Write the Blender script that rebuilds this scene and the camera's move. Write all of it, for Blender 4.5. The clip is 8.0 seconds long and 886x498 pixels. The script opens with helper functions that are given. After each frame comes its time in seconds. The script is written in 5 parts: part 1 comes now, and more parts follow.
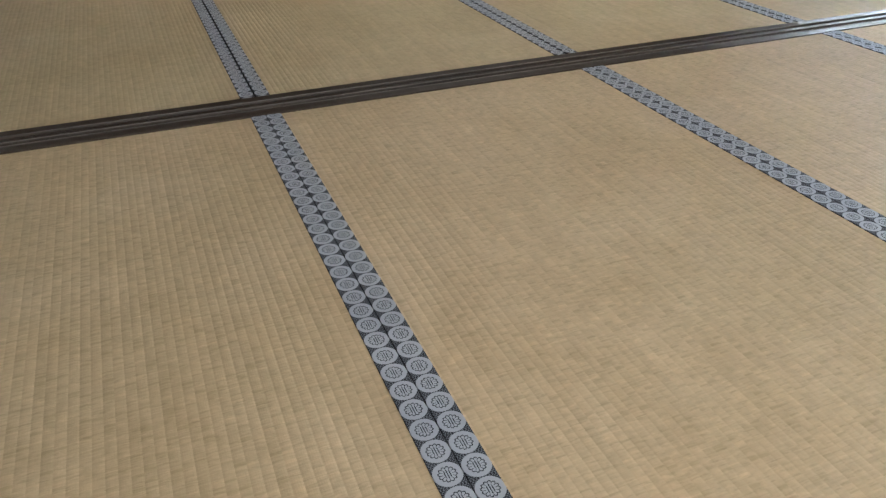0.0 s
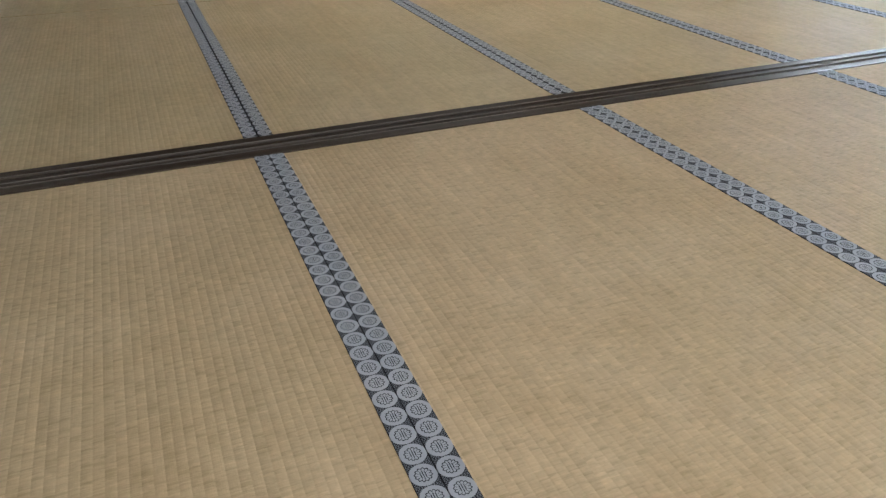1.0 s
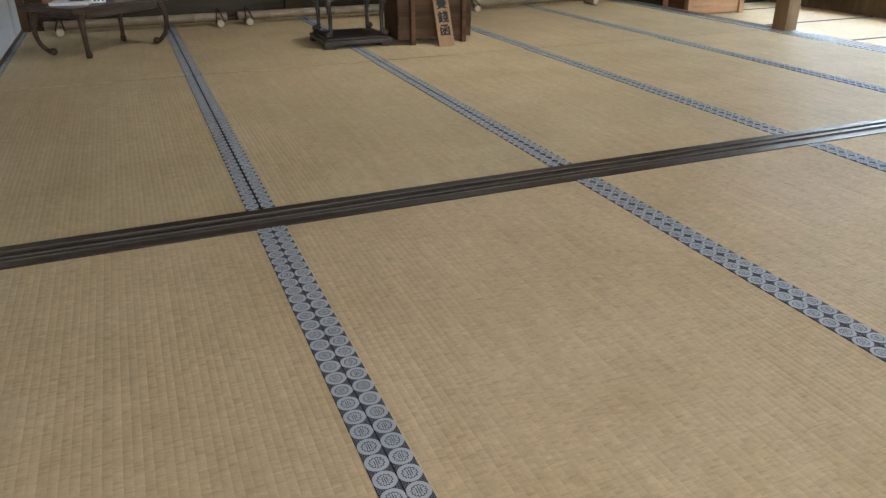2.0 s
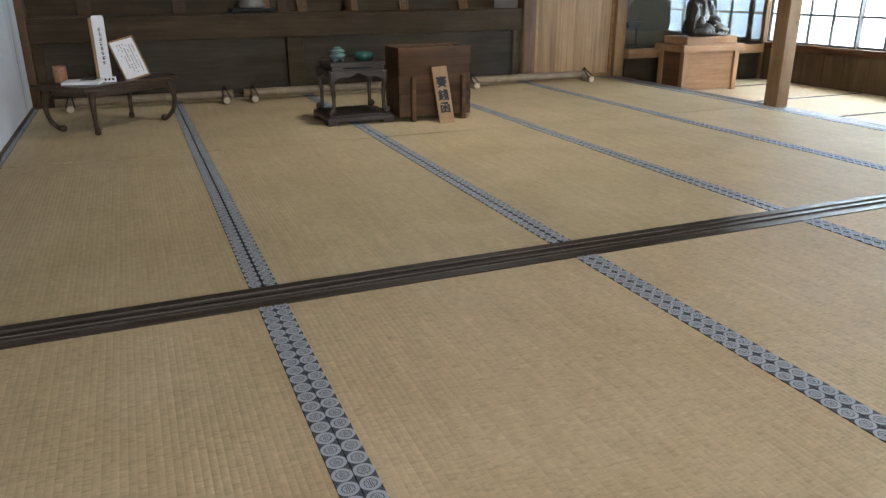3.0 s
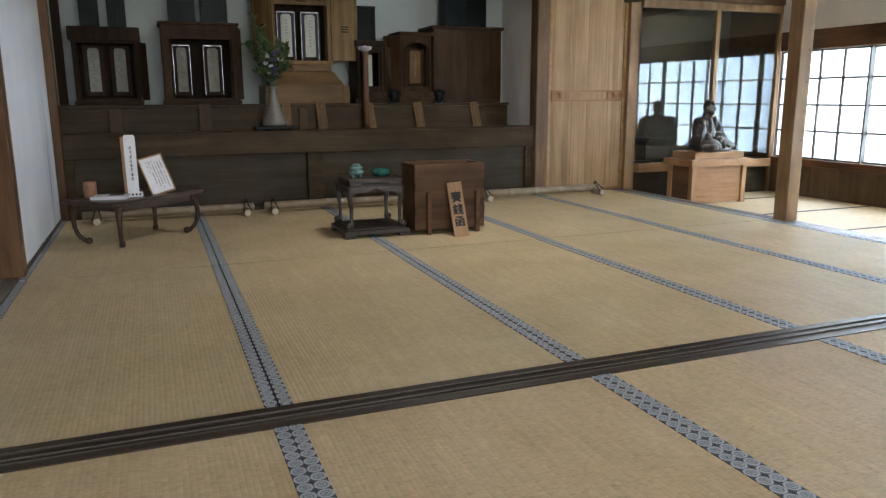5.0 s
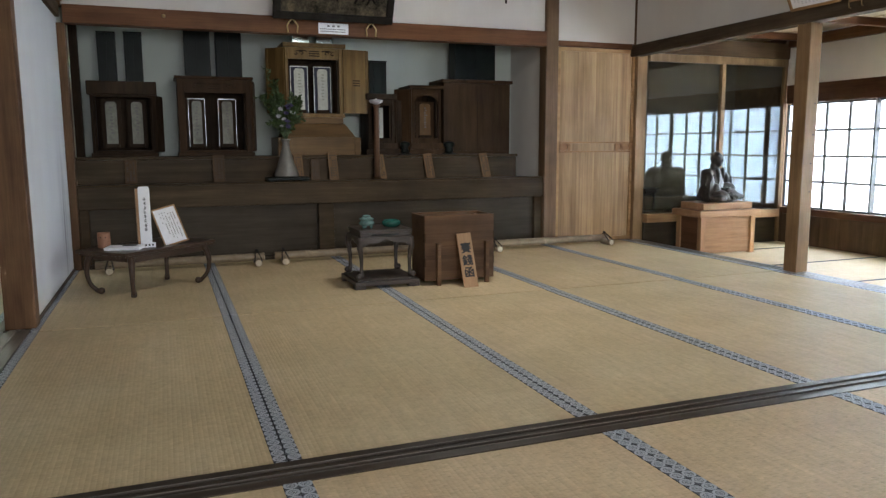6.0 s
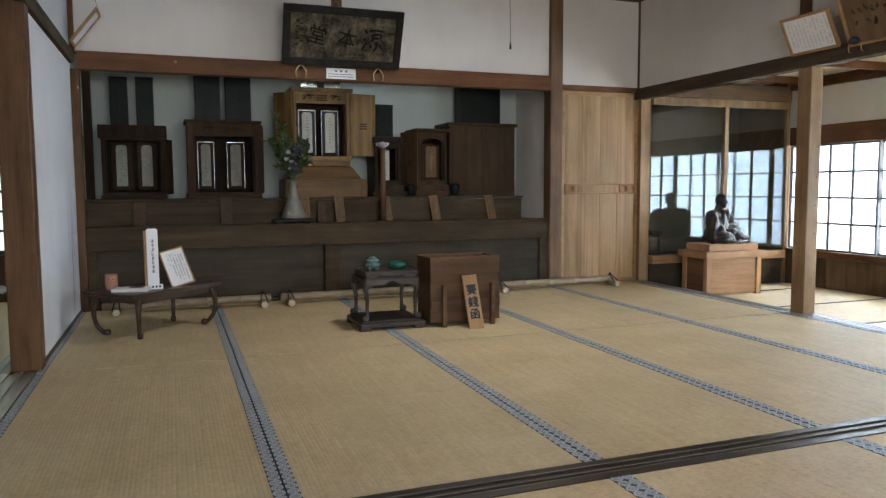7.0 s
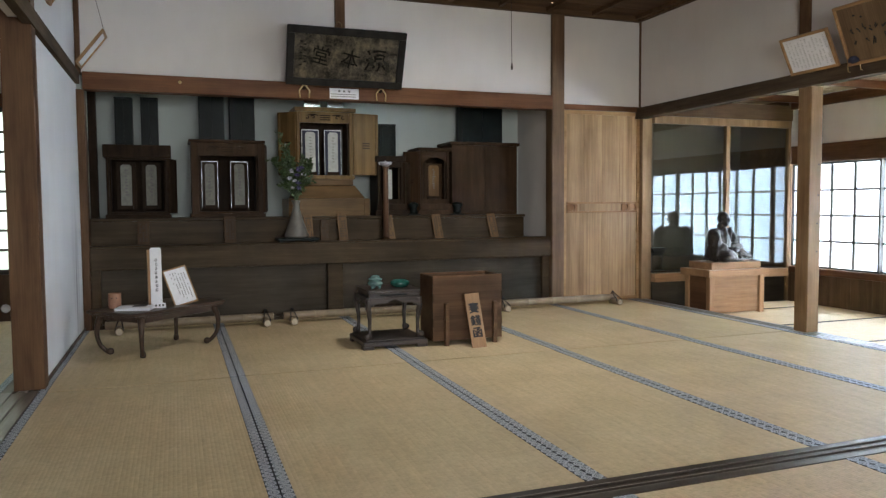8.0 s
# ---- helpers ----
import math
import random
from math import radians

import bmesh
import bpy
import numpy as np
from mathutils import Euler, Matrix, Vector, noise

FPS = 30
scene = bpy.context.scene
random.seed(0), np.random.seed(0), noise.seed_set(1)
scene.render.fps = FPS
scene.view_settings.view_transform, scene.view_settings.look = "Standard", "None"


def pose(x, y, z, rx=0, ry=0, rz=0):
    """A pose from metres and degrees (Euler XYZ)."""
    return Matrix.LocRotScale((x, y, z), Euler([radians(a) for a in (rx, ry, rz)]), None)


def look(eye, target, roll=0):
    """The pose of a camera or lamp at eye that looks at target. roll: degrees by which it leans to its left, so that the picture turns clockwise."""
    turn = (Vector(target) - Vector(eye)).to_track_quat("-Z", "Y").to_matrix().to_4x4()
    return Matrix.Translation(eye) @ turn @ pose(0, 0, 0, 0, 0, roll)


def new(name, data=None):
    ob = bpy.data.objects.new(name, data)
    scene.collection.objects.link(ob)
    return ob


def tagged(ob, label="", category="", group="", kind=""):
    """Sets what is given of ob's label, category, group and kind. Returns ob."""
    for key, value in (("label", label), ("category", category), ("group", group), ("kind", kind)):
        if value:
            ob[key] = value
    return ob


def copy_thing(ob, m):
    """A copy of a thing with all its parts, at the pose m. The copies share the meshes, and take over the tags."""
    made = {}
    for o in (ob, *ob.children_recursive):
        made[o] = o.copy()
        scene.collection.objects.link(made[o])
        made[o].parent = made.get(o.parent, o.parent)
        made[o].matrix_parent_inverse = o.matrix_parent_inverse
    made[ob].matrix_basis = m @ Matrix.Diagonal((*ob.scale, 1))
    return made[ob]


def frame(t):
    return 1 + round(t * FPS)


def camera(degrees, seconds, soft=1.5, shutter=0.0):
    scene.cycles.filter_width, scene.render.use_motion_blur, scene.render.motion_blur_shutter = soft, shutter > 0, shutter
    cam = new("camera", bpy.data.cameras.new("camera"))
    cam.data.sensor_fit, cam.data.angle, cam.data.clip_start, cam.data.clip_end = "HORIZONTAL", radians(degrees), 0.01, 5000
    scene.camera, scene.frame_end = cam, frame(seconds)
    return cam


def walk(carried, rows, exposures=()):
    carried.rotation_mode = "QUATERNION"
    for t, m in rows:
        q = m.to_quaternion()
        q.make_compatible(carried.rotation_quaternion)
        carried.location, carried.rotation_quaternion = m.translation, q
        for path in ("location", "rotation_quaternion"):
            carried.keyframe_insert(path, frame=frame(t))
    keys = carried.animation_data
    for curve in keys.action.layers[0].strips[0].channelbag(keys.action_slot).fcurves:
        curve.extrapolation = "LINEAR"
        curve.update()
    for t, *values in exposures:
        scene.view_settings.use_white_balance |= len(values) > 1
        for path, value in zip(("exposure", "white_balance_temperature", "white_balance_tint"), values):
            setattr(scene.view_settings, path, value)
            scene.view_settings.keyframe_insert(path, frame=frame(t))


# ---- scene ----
cam = camera(62.29, 8.0, soft=1.35)
PATH = [
    (0, (-0.280, 0.297, 0.717), (0.3646, 1.8595, -0.3514), -0.16),
    (0.5, (-0.280, 0.295, 0.729), (0.3691, 1.8696, -0.3200), -0.16),
    (1, (-0.279, 0.294, 0.743), (0.3801, 1.8970, -0.2554), -0.17),
    (1.5, (-0.279, 0.294, 0.760), (0.3938, 1.9316, -0.1705), -0.19),
    (2.8, (-0.286, 0.287, 0.800), (0.4295, 2.0135, 0.0873), -0.22),
    (3, (-0.286, 0.286, 0.807), (0.4325, 2.0243, 0.1279), -0.22),
    (3.5, (-0.287, 0.282, 0.824), (0.4394, 2.0448, 0.2198), -0.22),
    (4, (-0.290, 0.278, 0.838), (0.4356, 2.0628, 0.3029), -0.25),
    (4.5, (-0.294, 0.272, 0.849), (0.4254, 2.0777, 0.3770), -0.26),
    (5.8, (-0.307, 0.260, 0.878), (0.3977, 2.1075, 0.5774), -0.24),
    (6, (-0.308, 0.258, 0.882), (0.3925, 2.1108, 0.6048), -0.25),
    (6.5, (-0.310, 0.252, 0.888), (0.3850, 2.1150, 0.6703), -0.28),
    (7, (-0.310, 0.246, 0.892), (0.3800, 2.1160, 0.7242), -0.30),
    (7.5, (-0.310, 0.240, 0.893), (0.3761, 2.1139, 0.7556), -0.33),
    (8, (-0.310, 0.234, 0.893), (0.3737, 2.1100, 0.7756), -0.39),
]
walk(cam, [(t, look(eye, target, roll)) for t, eye, target, roll in PATH],
     exposures=((0, 0.06), (1.5, 0.01), (4.5, -0.05), (6.5, -0.06), (8, 0.03)))

# ---- world, sun, large lights ----
world = bpy.data.worlds.new("sky")
scene.world = world
world.use_nodes = True
_n = world.node_tree.nodes
_sky = _n.new("ShaderNodeTexSky")
_sky.sky_type = "NISHITA"
_sky.sun_disc = False
_sky.sun_elevation = radians(55)
_sky.sun_rotation = radians(70)
world.node_tree.links.new(_sky.outputs[0], _n["Background"].inputs[0])
_n["Background"].inputs[1].default_value = 0.12

sun = new("sun", bpy.data.lights.new("sun", "SUN"))
sun.data.energy, sun.data.angle, sun.data.color = 1.0, radians(12), (1.0, 0.96, 0.9)
sun.matrix_world = look((12, -4, 14), (2, 3, 0))


def window_light(name, eye, target, sx, sy, watts, color):
    """Daylight of the sky in an opening."""
    ob = new(name, bpy.data.lights.new(name, "AREA"))
    ob.data.shape, ob.data.size, ob.data.size_y = "RECTANGLE", sx, sy
    ob.data.energy, ob.data.color = watts, color
    ob.matrix_world = look(eye, target)
    return ob


window_light("daylight_east", (5.85, 2.1, 0.78), (4.0, 2.1, 0.78), 7.6, 1.25, 1280, (0.83, 0.915, 1.0))
window_light("daylight_south", (0.5, -2.35, 1.35), (0.4, -0.35, 0.0), 3.2, 1.7, 160, (0.95, 0.98, 1.0))
window_light("daylight_west", (-2.1, 8.0, 1.2), (-2.1, 4.0, 1.0), 1.9, 1.8, 95, (1.0, 0.98, 0.94))
# Floor light from an unseen lamp, assumed from the pull cord.
room_lamp = new("assumed_lamp_light", bpy.data.lights.new("assumed_lamp_light", "AREA"))
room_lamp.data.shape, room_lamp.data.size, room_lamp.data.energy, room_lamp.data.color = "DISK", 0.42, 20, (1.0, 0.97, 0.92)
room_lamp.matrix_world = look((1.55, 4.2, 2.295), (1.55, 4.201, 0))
scene.view_settings.exposure = 0.0


# ---- materials ----
def nodes_of(name):
    m = bpy.data.materials.new(name)
    m.use_nodes = True
    t = m.node_tree
    return m, t.nodes, t.links, t.nodes["Principled BSDF"]


def ramp(n, l, fac, stops):
    r = n.new("ShaderNodeValToRGB")
    els = r.color_ramp.elements
    while len(els) < len(stops):
        els.new(0.5)
    for e, (p, c) in zip(els, stops):
        e.position, e.color = p, (*c, 1)
    l.new(fac, r.inputs[0])
    return r.outputs[0]


def noise_of(n, l, vec, scale, detail=4, rough=0.55, stretch=None):
    if stretch:
        mp = n.new("ShaderNodeMapping")
        mp.inputs["Scale"].default_value = stretch
        l.new(vec, mp.inputs[0])
        vec = mp.outputs[0]
    t = n.new("ShaderNodeTexNoise")
    t.inputs["Scale"].default_value, t.inputs["Detail"].default_value, t.inputs["Roughness"].default_value = scale, detail, rough
    l.new(vec, t.inputs["Vector"])
    return t.outputs["Fac"]


def math_of(n, l, op, a, b=None, c=None):
    m = n.new("ShaderNodeMath")
    m.operation = op
    for i, v in enumerate((a, b, c)):
        if v is None:
            continue
        if isinstance(v, (int, float)):
            m.inputs[i].default_value = v
        else:
            l.new(v, m.inputs[i])
    return m.outputs[0]


def mix_of(n, l, fac, a, b, mode="MIX"):
    m = n.new("ShaderNodeMix")
    m.data_type, m.blend_type = "RGBA", mode
    for sock, v in ((m.inputs[0], fac), (m.inputs[6], a), (m.inputs[7], b)):
        if isinstance(v, (int, float)):
            sock.default_value = v
        elif isinstance(v, tuple):
            sock.default_value = (*v, 1)
        else:
            l.new(v, sock)
    return m.outputs[2]


def bump_of(n, l, bsdf, height, strength, dist):
    b = n.new("ShaderNodeBump")
    b.inputs["Strength"].default_value, b.inputs["Distance"].default_value = strength, dist
    l.new(height, b.inputs["Height"])
    l.new(b.outputs[0], bsdf.inputs["Normal"])


def coords(n, l, randomly=True):
    """Object coordinates, shifted for each object so that grain never repeats."""
    tc = n.new("ShaderNodeTexCoord")
    if not randomly:
        return tc.outputs["Object"]
    info = n.new("ShaderNodeObjectInfo")
    add = n.new("ShaderNodeVectorMath")
    add.operation = "ADD"
    sc = n.new("ShaderNodeVectorMath")
    sc.operation = "SCALE"
    sc.inputs["Scale"].default_value = 17.0
    cmb = n.new("ShaderNodeCombineXYZ")
    for i in range(3):
        l.new(info.outputs["Random"], cmb.inputs[i])
    l.new(cmb.outputs[0], sc.inputs[0])
    l.new(tc.outputs["Object"], add.inputs[0])
    l.new(sc.outputs[0], add.inputs[1])
    return add.outputs[0]


def wood(name, dark, light, axis, rough=0.5, fine=1.0, wear=0.25, spec=0.16, bands=0.0):
    """Planed timber with its grain along one axis; bands: broad streaks of heart and sap wood."""
    m, n, l, b = nodes_of(name)
    v = coords(n, l)
    k = {"x": (0.12, 1, 1), "y": (1, 0.12, 1), "z": (1, 1, 0.12)}[axis]
    k2 = {"x": (0.02, 1, 1), "y": (1, 0.02, 1), "z": (1, 1, 0.02)}[axis]
    broad = noise_of(n, l, v, 14 * fine, 5, 0.6, k)
    fibre = noise_of(n, l, v, 160 * fine, 3, 0.6, k2)
    stain = noise_of(n, l, v, 2.3, 4, 0.6)
    col = ramp(n, l, broad, [(0.3, dark), (0.7, light)])
    fib = ramp(n, l, fibre, [(0.3, (0.72, 0.72, 0.72)), (0.65, (1.08, 1.08, 1.08))])
    col = mix_of(n, l, 0.7, col, fib, "MULTIPLY")
    st = ramp(n, l, stain, [(0.35, (1 - wear,) * 3), (0.65, (1.05,) * 3)])
    col = mix_of(n, l, 1.0, col, st, "MULTIPLY")
    if bands:
        k3 = {"x": (0.004, 1, 1), "y": (1, 0.004, 1), "z": (1, 1, 0.004)}[axis]
        band = noise_of(n, l, v, 13, 3, 0.6, k3)
        col = mix_of(n, l, 1.0, col, ramp(n, l, band, [(0.36, (1 - bands, 1 - 1.08 * bands, 1 - 1.12 * bands)), (0.50, (1.0, 1.0, 1.0)), (0.64, (1 + 0.5 * bands,) * 3)]), "MULTIPLY")
        tone = n.new("ShaderNodeObjectInfo")
        col = mix_of(n, l, 1.0, col, ramp(n, l, tone.outputs["Random"], [(0.0, (1 - 0.5 * bands,) * 3), (1.0, (1.06, 1.06, 1.06))]), "MULTIPLY")
    l.new(col, b.inputs["Base Color"])
    l.new(math_of(n, l, "MULTIPLY_ADD", stain, 0.25, rough - 0.12), b.inputs["Roughness"])
    b.inputs["Specular IOR Level"].default_value = spec
    bump_of(n, l, b, fibre, 0.25, 0.0008)
    return m


def plaster(name, color, smear=None):
    m, n, l, b = nodes_of(name)
    v = coords(n, l, False)
    big, fine = noise_of(n, l, v, 1.6, 4), noise_of(n, l, v, 130, 4, 0.7)
    streak = noise_of(n, l, v, 5, 4, 0.6, (1, 1, 0.25))
    col = ramp(n, l, big, [(0.3, tuple(c * 0.93 for c in color)), (0.7, color)])
    col = mix_of(n, l, 0.5, col, ramp(n, l, streak, [(0.3, (0.92, 0.92, 0.93)), (0.6, (1, 1, 1))]), "MULTIPLY")
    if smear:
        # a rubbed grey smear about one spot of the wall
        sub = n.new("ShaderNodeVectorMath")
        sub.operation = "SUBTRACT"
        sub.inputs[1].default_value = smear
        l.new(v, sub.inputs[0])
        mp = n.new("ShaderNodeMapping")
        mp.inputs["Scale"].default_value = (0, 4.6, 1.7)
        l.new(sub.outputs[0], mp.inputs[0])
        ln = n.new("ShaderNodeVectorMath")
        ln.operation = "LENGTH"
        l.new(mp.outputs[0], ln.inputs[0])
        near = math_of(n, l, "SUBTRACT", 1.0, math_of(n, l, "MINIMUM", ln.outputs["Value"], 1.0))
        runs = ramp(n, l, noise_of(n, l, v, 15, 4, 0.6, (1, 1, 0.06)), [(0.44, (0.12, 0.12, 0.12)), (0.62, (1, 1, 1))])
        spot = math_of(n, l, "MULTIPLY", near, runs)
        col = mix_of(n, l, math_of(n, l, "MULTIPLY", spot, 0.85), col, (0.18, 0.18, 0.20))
    l.new(col, b.inputs["Base Color"])
    b.inputs["Roughness"].default_value = 0.92
    bump_of(n, l, b, fine, 0.25, 0.0012)
    return m


def plain(name, color, rough=0.5, metal=0.0, vary=0.15, scale=30, bump=0.0, spec=0.5):
    m, n, l, b = nodes_of(name)
    v = coords(n, l)
    f = noise_of(n, l, v, scale, 4)
    col = ramp(n, l, f, [(0.3, tuple(c * (1 - vary) for c in color)), (0.7, tuple(min(1, c * (1 + vary)) for c in color))])
    l.new(col, b.inputs["Base Color"])
    b.inputs["Roughness"].default_value, b.inputs["Metallic"].default_value = rough, metal
    b.inputs["Specular IOR Level"].default_value = spec
    if bump:
        bump_of(n, l, b, f, bump, 0.002)
    return m


RIDGE = 0.0149         # spacing of the ridges in the rush


def tatami_material(name, tint, nubs):
    """Woven rush: fine strands across the ridges, yellowed and faded in patches."""
    m, n, l, b = nodes_of(name)
    v = coords(n, l)
    strand = noise_of(n, l, v, 260, 3, 0.6, (0.10, 1, 1))
    weave = noise_of(n, l, v, 90, 3, 0.65, (0.55, 0.35, 1))
    patch = noise_of(n, l, v, 3.0, 5, 0.6)
    tick = noise_of(n, l, v, 95, 2, 0.5, (0.55, 2.6, 1))
    ticks = ramp(n, l, tick, [(0.60, (1, 1, 1)), (0.70, (0.62, 0.60, 0.56))])
    pales = ramp(n, l, noise_of(n, l, v, 70, 3, 0.6, (0.7, 1.9, 1)), [(0.55, (1, 1, 1)), (0.72, (1.16, 1.18, 1.20))])
    blotch = noise_of(n, l, v, 0.9, 3, 0.5)
    tc = n.new("ShaderNodeTexCoord")
    sep, cell = n.new("ShaderNodeSeparateXYZ"), n.new("ShaderNodeCombineXYZ")
    l.new(tc.outputs["Object"], sep.inputs[0])
    row = math_of(n, l, "FLOOR", math_of(n, l, "DIVIDE", sep.outputs[0], RIDGE))
    l.new(math_of(n, l, "MULTIPLY", row, 5.37), cell.inputs[0])
    l.new(math_of(n, l, "MULTIPLY", sep.outputs[1], 1.0), cell.inputs[1])
    knot = noise_of(n, l, cell.outputs[0], 1.0, 2, 0.6, (1, 105, 1))
    knots = ramp(n, l, knot, [(0.34, (0.84, 0.83, 0.80)), (0.46, (1, 1, 1)), (0.60, (1.0, 1.0, 1.0)), (0.72, (1.13, 1.13, 1.12))])
    rowtone = noise_of(n, l, cell.outputs[0], 1.0, 2, 0.5, (1, 2.5, 1))
    rows = ramp(n, l, rowtone, [(0.3, (0.92, 0.915, 0.90)), (0.7, (1.05, 1.05, 1.05))])
    col = ramp(n, l, patch, [(p, tuple(a * k for a, k in zip(c, tint))) for p, c in ((0.25, (0.56, 0.42, 0.25)), (0.55, (0.63, 0.485, 0.305)), (0.8, (0.68, 0.535, 0.355)))])
    col = mix_of(n, l, 0.35, col, ramp(n, l, strand, [(0.3, (0.84, 0.83, 0.80)), (0.65, (1.14, 1.14, 1.13))]), "MULTIPLY")
    col = mix_of(n, l, 0.55, col, ramp(n, l, weave, [(0.3, (0.86, 0.85, 0.82)), (0.6, (1.10, 1.10, 1.10))]), "MULTIPLY")
    col = mix_of(n, l, 0.6, col, ramp(n, l, blotch, [(0.3, (0.88, 0.90, 0.86)), (0.7, (1.05, 1.02, 1.0))]), "MULTIPLY")
    col = mix_of(n, l, 0.30, col, ticks, "MULTIPLY")
    col = mix_of(n, l, nubs, col, knots, "MULTIPLY")
    col = mix_of(n, l, 0.9, col, rows, "MULTIPLY")
    col = mix_of(n, l, 0.6, col, pales, "MULTIPLY")
    l.new(col, b.inputs["Base Color"])
    b.inputs["Roughness"].default_value = 0.55
    b.inputs["Specular IOR Level"].default_value = 0.35
    bump_of(n, l, b, math_of(n, l, "SUBTRACT", math_of(n, l, "ADD", strand, weave), math_of(n, l, "MULTIPLY", tick, 0.8)), 0.4, 0.0008)
    return m


HERI = 0.038          # width of one cloth border
MON = 0.0400          # spacing of its round crests


def heri_material():
    """Blue-grey woven border: pale round crests with a dark rosette on a dark mesh ground."""
    m, n, l, b = nodes_of("border_cloth")
    tc = n.new("ShaderNodeTexCoord")
    sep = n.new("ShaderNodeSeparateXYZ")
    l.new(tc.outputs["Object"], sep.inputs[0])
    x = sep.outputs[0]
    y = math_of(n, l, "SUBTRACT", math_of(n, l, "FLOORED_MODULO", sep.outputs[1], MON), MON / 2)
    r = math_of(n, l, "SQRT", math_of(n, l, "ADD", math_of(n, l, "MULTIPLY", x, x), math_of(n, l, "MULTIPLY", y, y)))
    ang = math_of(n, l, "ARCTAN2", y, x)
    disc = math_of(n, l, "LESS_THAN", r, 0.0193)
    petal = math_of(n, l, "ABSOLUTE", math_of(n, l, "SINE", math_of(n, l, "MULTIPLY", ang, 6.0)))
    edge = math_of(n, l, "MULTIPLY_ADD", petal, 0.0022, 0.0098)
    ring = math_of(n, l, "LESS_THAN", math_of(n, l, "ABSOLUTE", math_of(n, l, "SUBTRACT", r, edge)), 0.0009)
    notch = math_of(n, l, "MULTIPLY", math_of(n, l, "LESS_THAN", petal, 0.30),
                    math_of(n, l, "MULTIPLY", math_of(n, l, "GREATER_THAN", r, 0.0062), math_of(n, l, "LESS_THAN", r, 0.0105)))
    dx = math_of(n, l, "FLOORED_MODULO", math_of(n, l, "ADD", x, y), 0.0042)
    dy = math_of(n, l, "FLOORED_MODULO", math_of(n, l, "SUBTRACT", x, y), 0.0042)
    dots = math_of(n, l, "MULTIPLY", math_of(n, l, "LESS_THAN", dx, 0.0027), math_of(n, l, "LESS_THAN", dy, 0.0027))
    comb = math_of(n, l, "LESS_THAN", math_of(n, l, "FLOORED_MODULO", math_of(n, l, "ADD", x, 0.0007), 0.0034), 0.0015)
    core = math_of(n, l, "MULTIPLY", comb, math_of(n, l, "LESS_THAN", math_of(n, l, "ADD", r, math_of(n, l, "MULTIPLY", math_of(n, l, "ABSOLUTE", x), 0.35)), 0.0072))
    ink = math_of(n, l, "MAXIMUM", math_of(n, l, "MAXIMUM", ring, notch), core)
    fade = noise_of(n, l, tc.outputs["Object"], 6, 3)
    pale = ramp(n, l, fade, [(0.3, (0.41, 0.445, 0.50)), (0.7, (0.50, 0.525, 0.57))])
    cresting = mix_of(n, l, math_of(n, l, "MULTIPLY", ink, 0.95), pale, (0.022, 0.026, 0.036))
    ground = mix_of(n, l, math_of(n, l, "MULTIPLY", dots, 0.7), (0.016, 0.018, 0.025), (0.24, 0.265, 0.30))
    col = mix_of(n, l, disc, ground, cresting)
    l.new(col, b.inputs["Base Color"])
    b.inputs["Roughness"].default_value = 0.6
    b.inputs["Specular IOR Level"].default_value = 0.3
    bump_of(n, l, b, noise_of(n, l, tc.outputs["Object"], 900, 2), 0.3, 0.0005)
    return m


def paper_material(name, color):
    """Window paper that lets daylight through."""
    m, n, l, b = nodes_of(name)
    tr, df, mx = n.new("ShaderNodeBsdfTranslucent"), n.new("ShaderNodeBsdfDiffuse"), n.new("ShaderNodeMixShader")
    f = noise_of(n, l, coords(n, l), 60, 4, 0.7)
    col = ramp(n, l, f, [(0.3, tuple(c * 0.94 for c in color)), (0.7, color)])
    l.new(col, tr.inputs[0])
    l.new(col, df.inputs[0])
    mx.inputs[0].default_value = 0.35
    l.new(tr.outputs[0], mx.inputs[1])
    l.new(df.outputs[0], mx.inputs[2])
    l.new(mx.outputs[0], n["Material Output"].inputs[0])
    return m


def glass_material(name, mirror, tint):
    m, n, l, b = nodes_of(name)
    tr, gl, mx = n.new("ShaderNodeBsdfTransparent"), n.new("ShaderNodeBsdfGlossy"), n.new("ShaderNodeMixShader")
    tr.inputs[0].default_value = (*tint, 1)
    gl.inputs["Roughness"].default_value = 0.004
    gl.inputs["Color"].default_value = (0.84, 0.93, 1.0, 1)
    bp = n.new("ShaderNodeBump")
    bp.inputs["Strength"].default_value, bp.inputs["Distance"].default_value = 0.05, 0.01
    l.new(noise_of(n, l, coords(n, l, False), 2.2, 2), bp.inputs["Height"])
    l.new(bp.outputs[0], gl.inputs["Normal"])
    mx.inputs[0].default_value = mirror
    l.new(tr.outputs[0], mx.inputs[1])
    l.new(gl.outputs[0], mx.inputs[2])
    l.new(mx.outputs[0], n["Material Output"].inputs[0])
    return m


M_RUSH, M_HERI = tatami_material("tatami_rush", (1.0, 1.0, 1.0), 0.85), heri_material()
M_RUSH_OLD = tatami_material("older_tatami_rush", (0.955, 0.985, 0.965), 0.40)
M_TRACK = wood("track_timber", (0.034, 0.024, 0.017), (0.068, 0.047, 0.032), "x", 0.38, 1.0, 0.35, 0.33)
M_TRACK_WORN = wood("worn_track_timber", (0.10, 0.085, 0.068), (0.28, 0.24, 0.20), "x", 0.4, 0.5, 0.5, 0.3)
M_TRACK_Y = wood("track_timber_long", (0.09, 0.068, 0.050), (0.17, 0.13, 0.10), "y", 0.5, 1.0, 0.3, 0.2)
# Pale sill; its grey also carries the window light reflected in it.
M_SILL_GREY = wood("grey_reflecting_sill", (0.15, 0.14, 0.13), (0.26, 0.245, 0.23), "y", 0.34, 1.0, 0.3, 0.45)
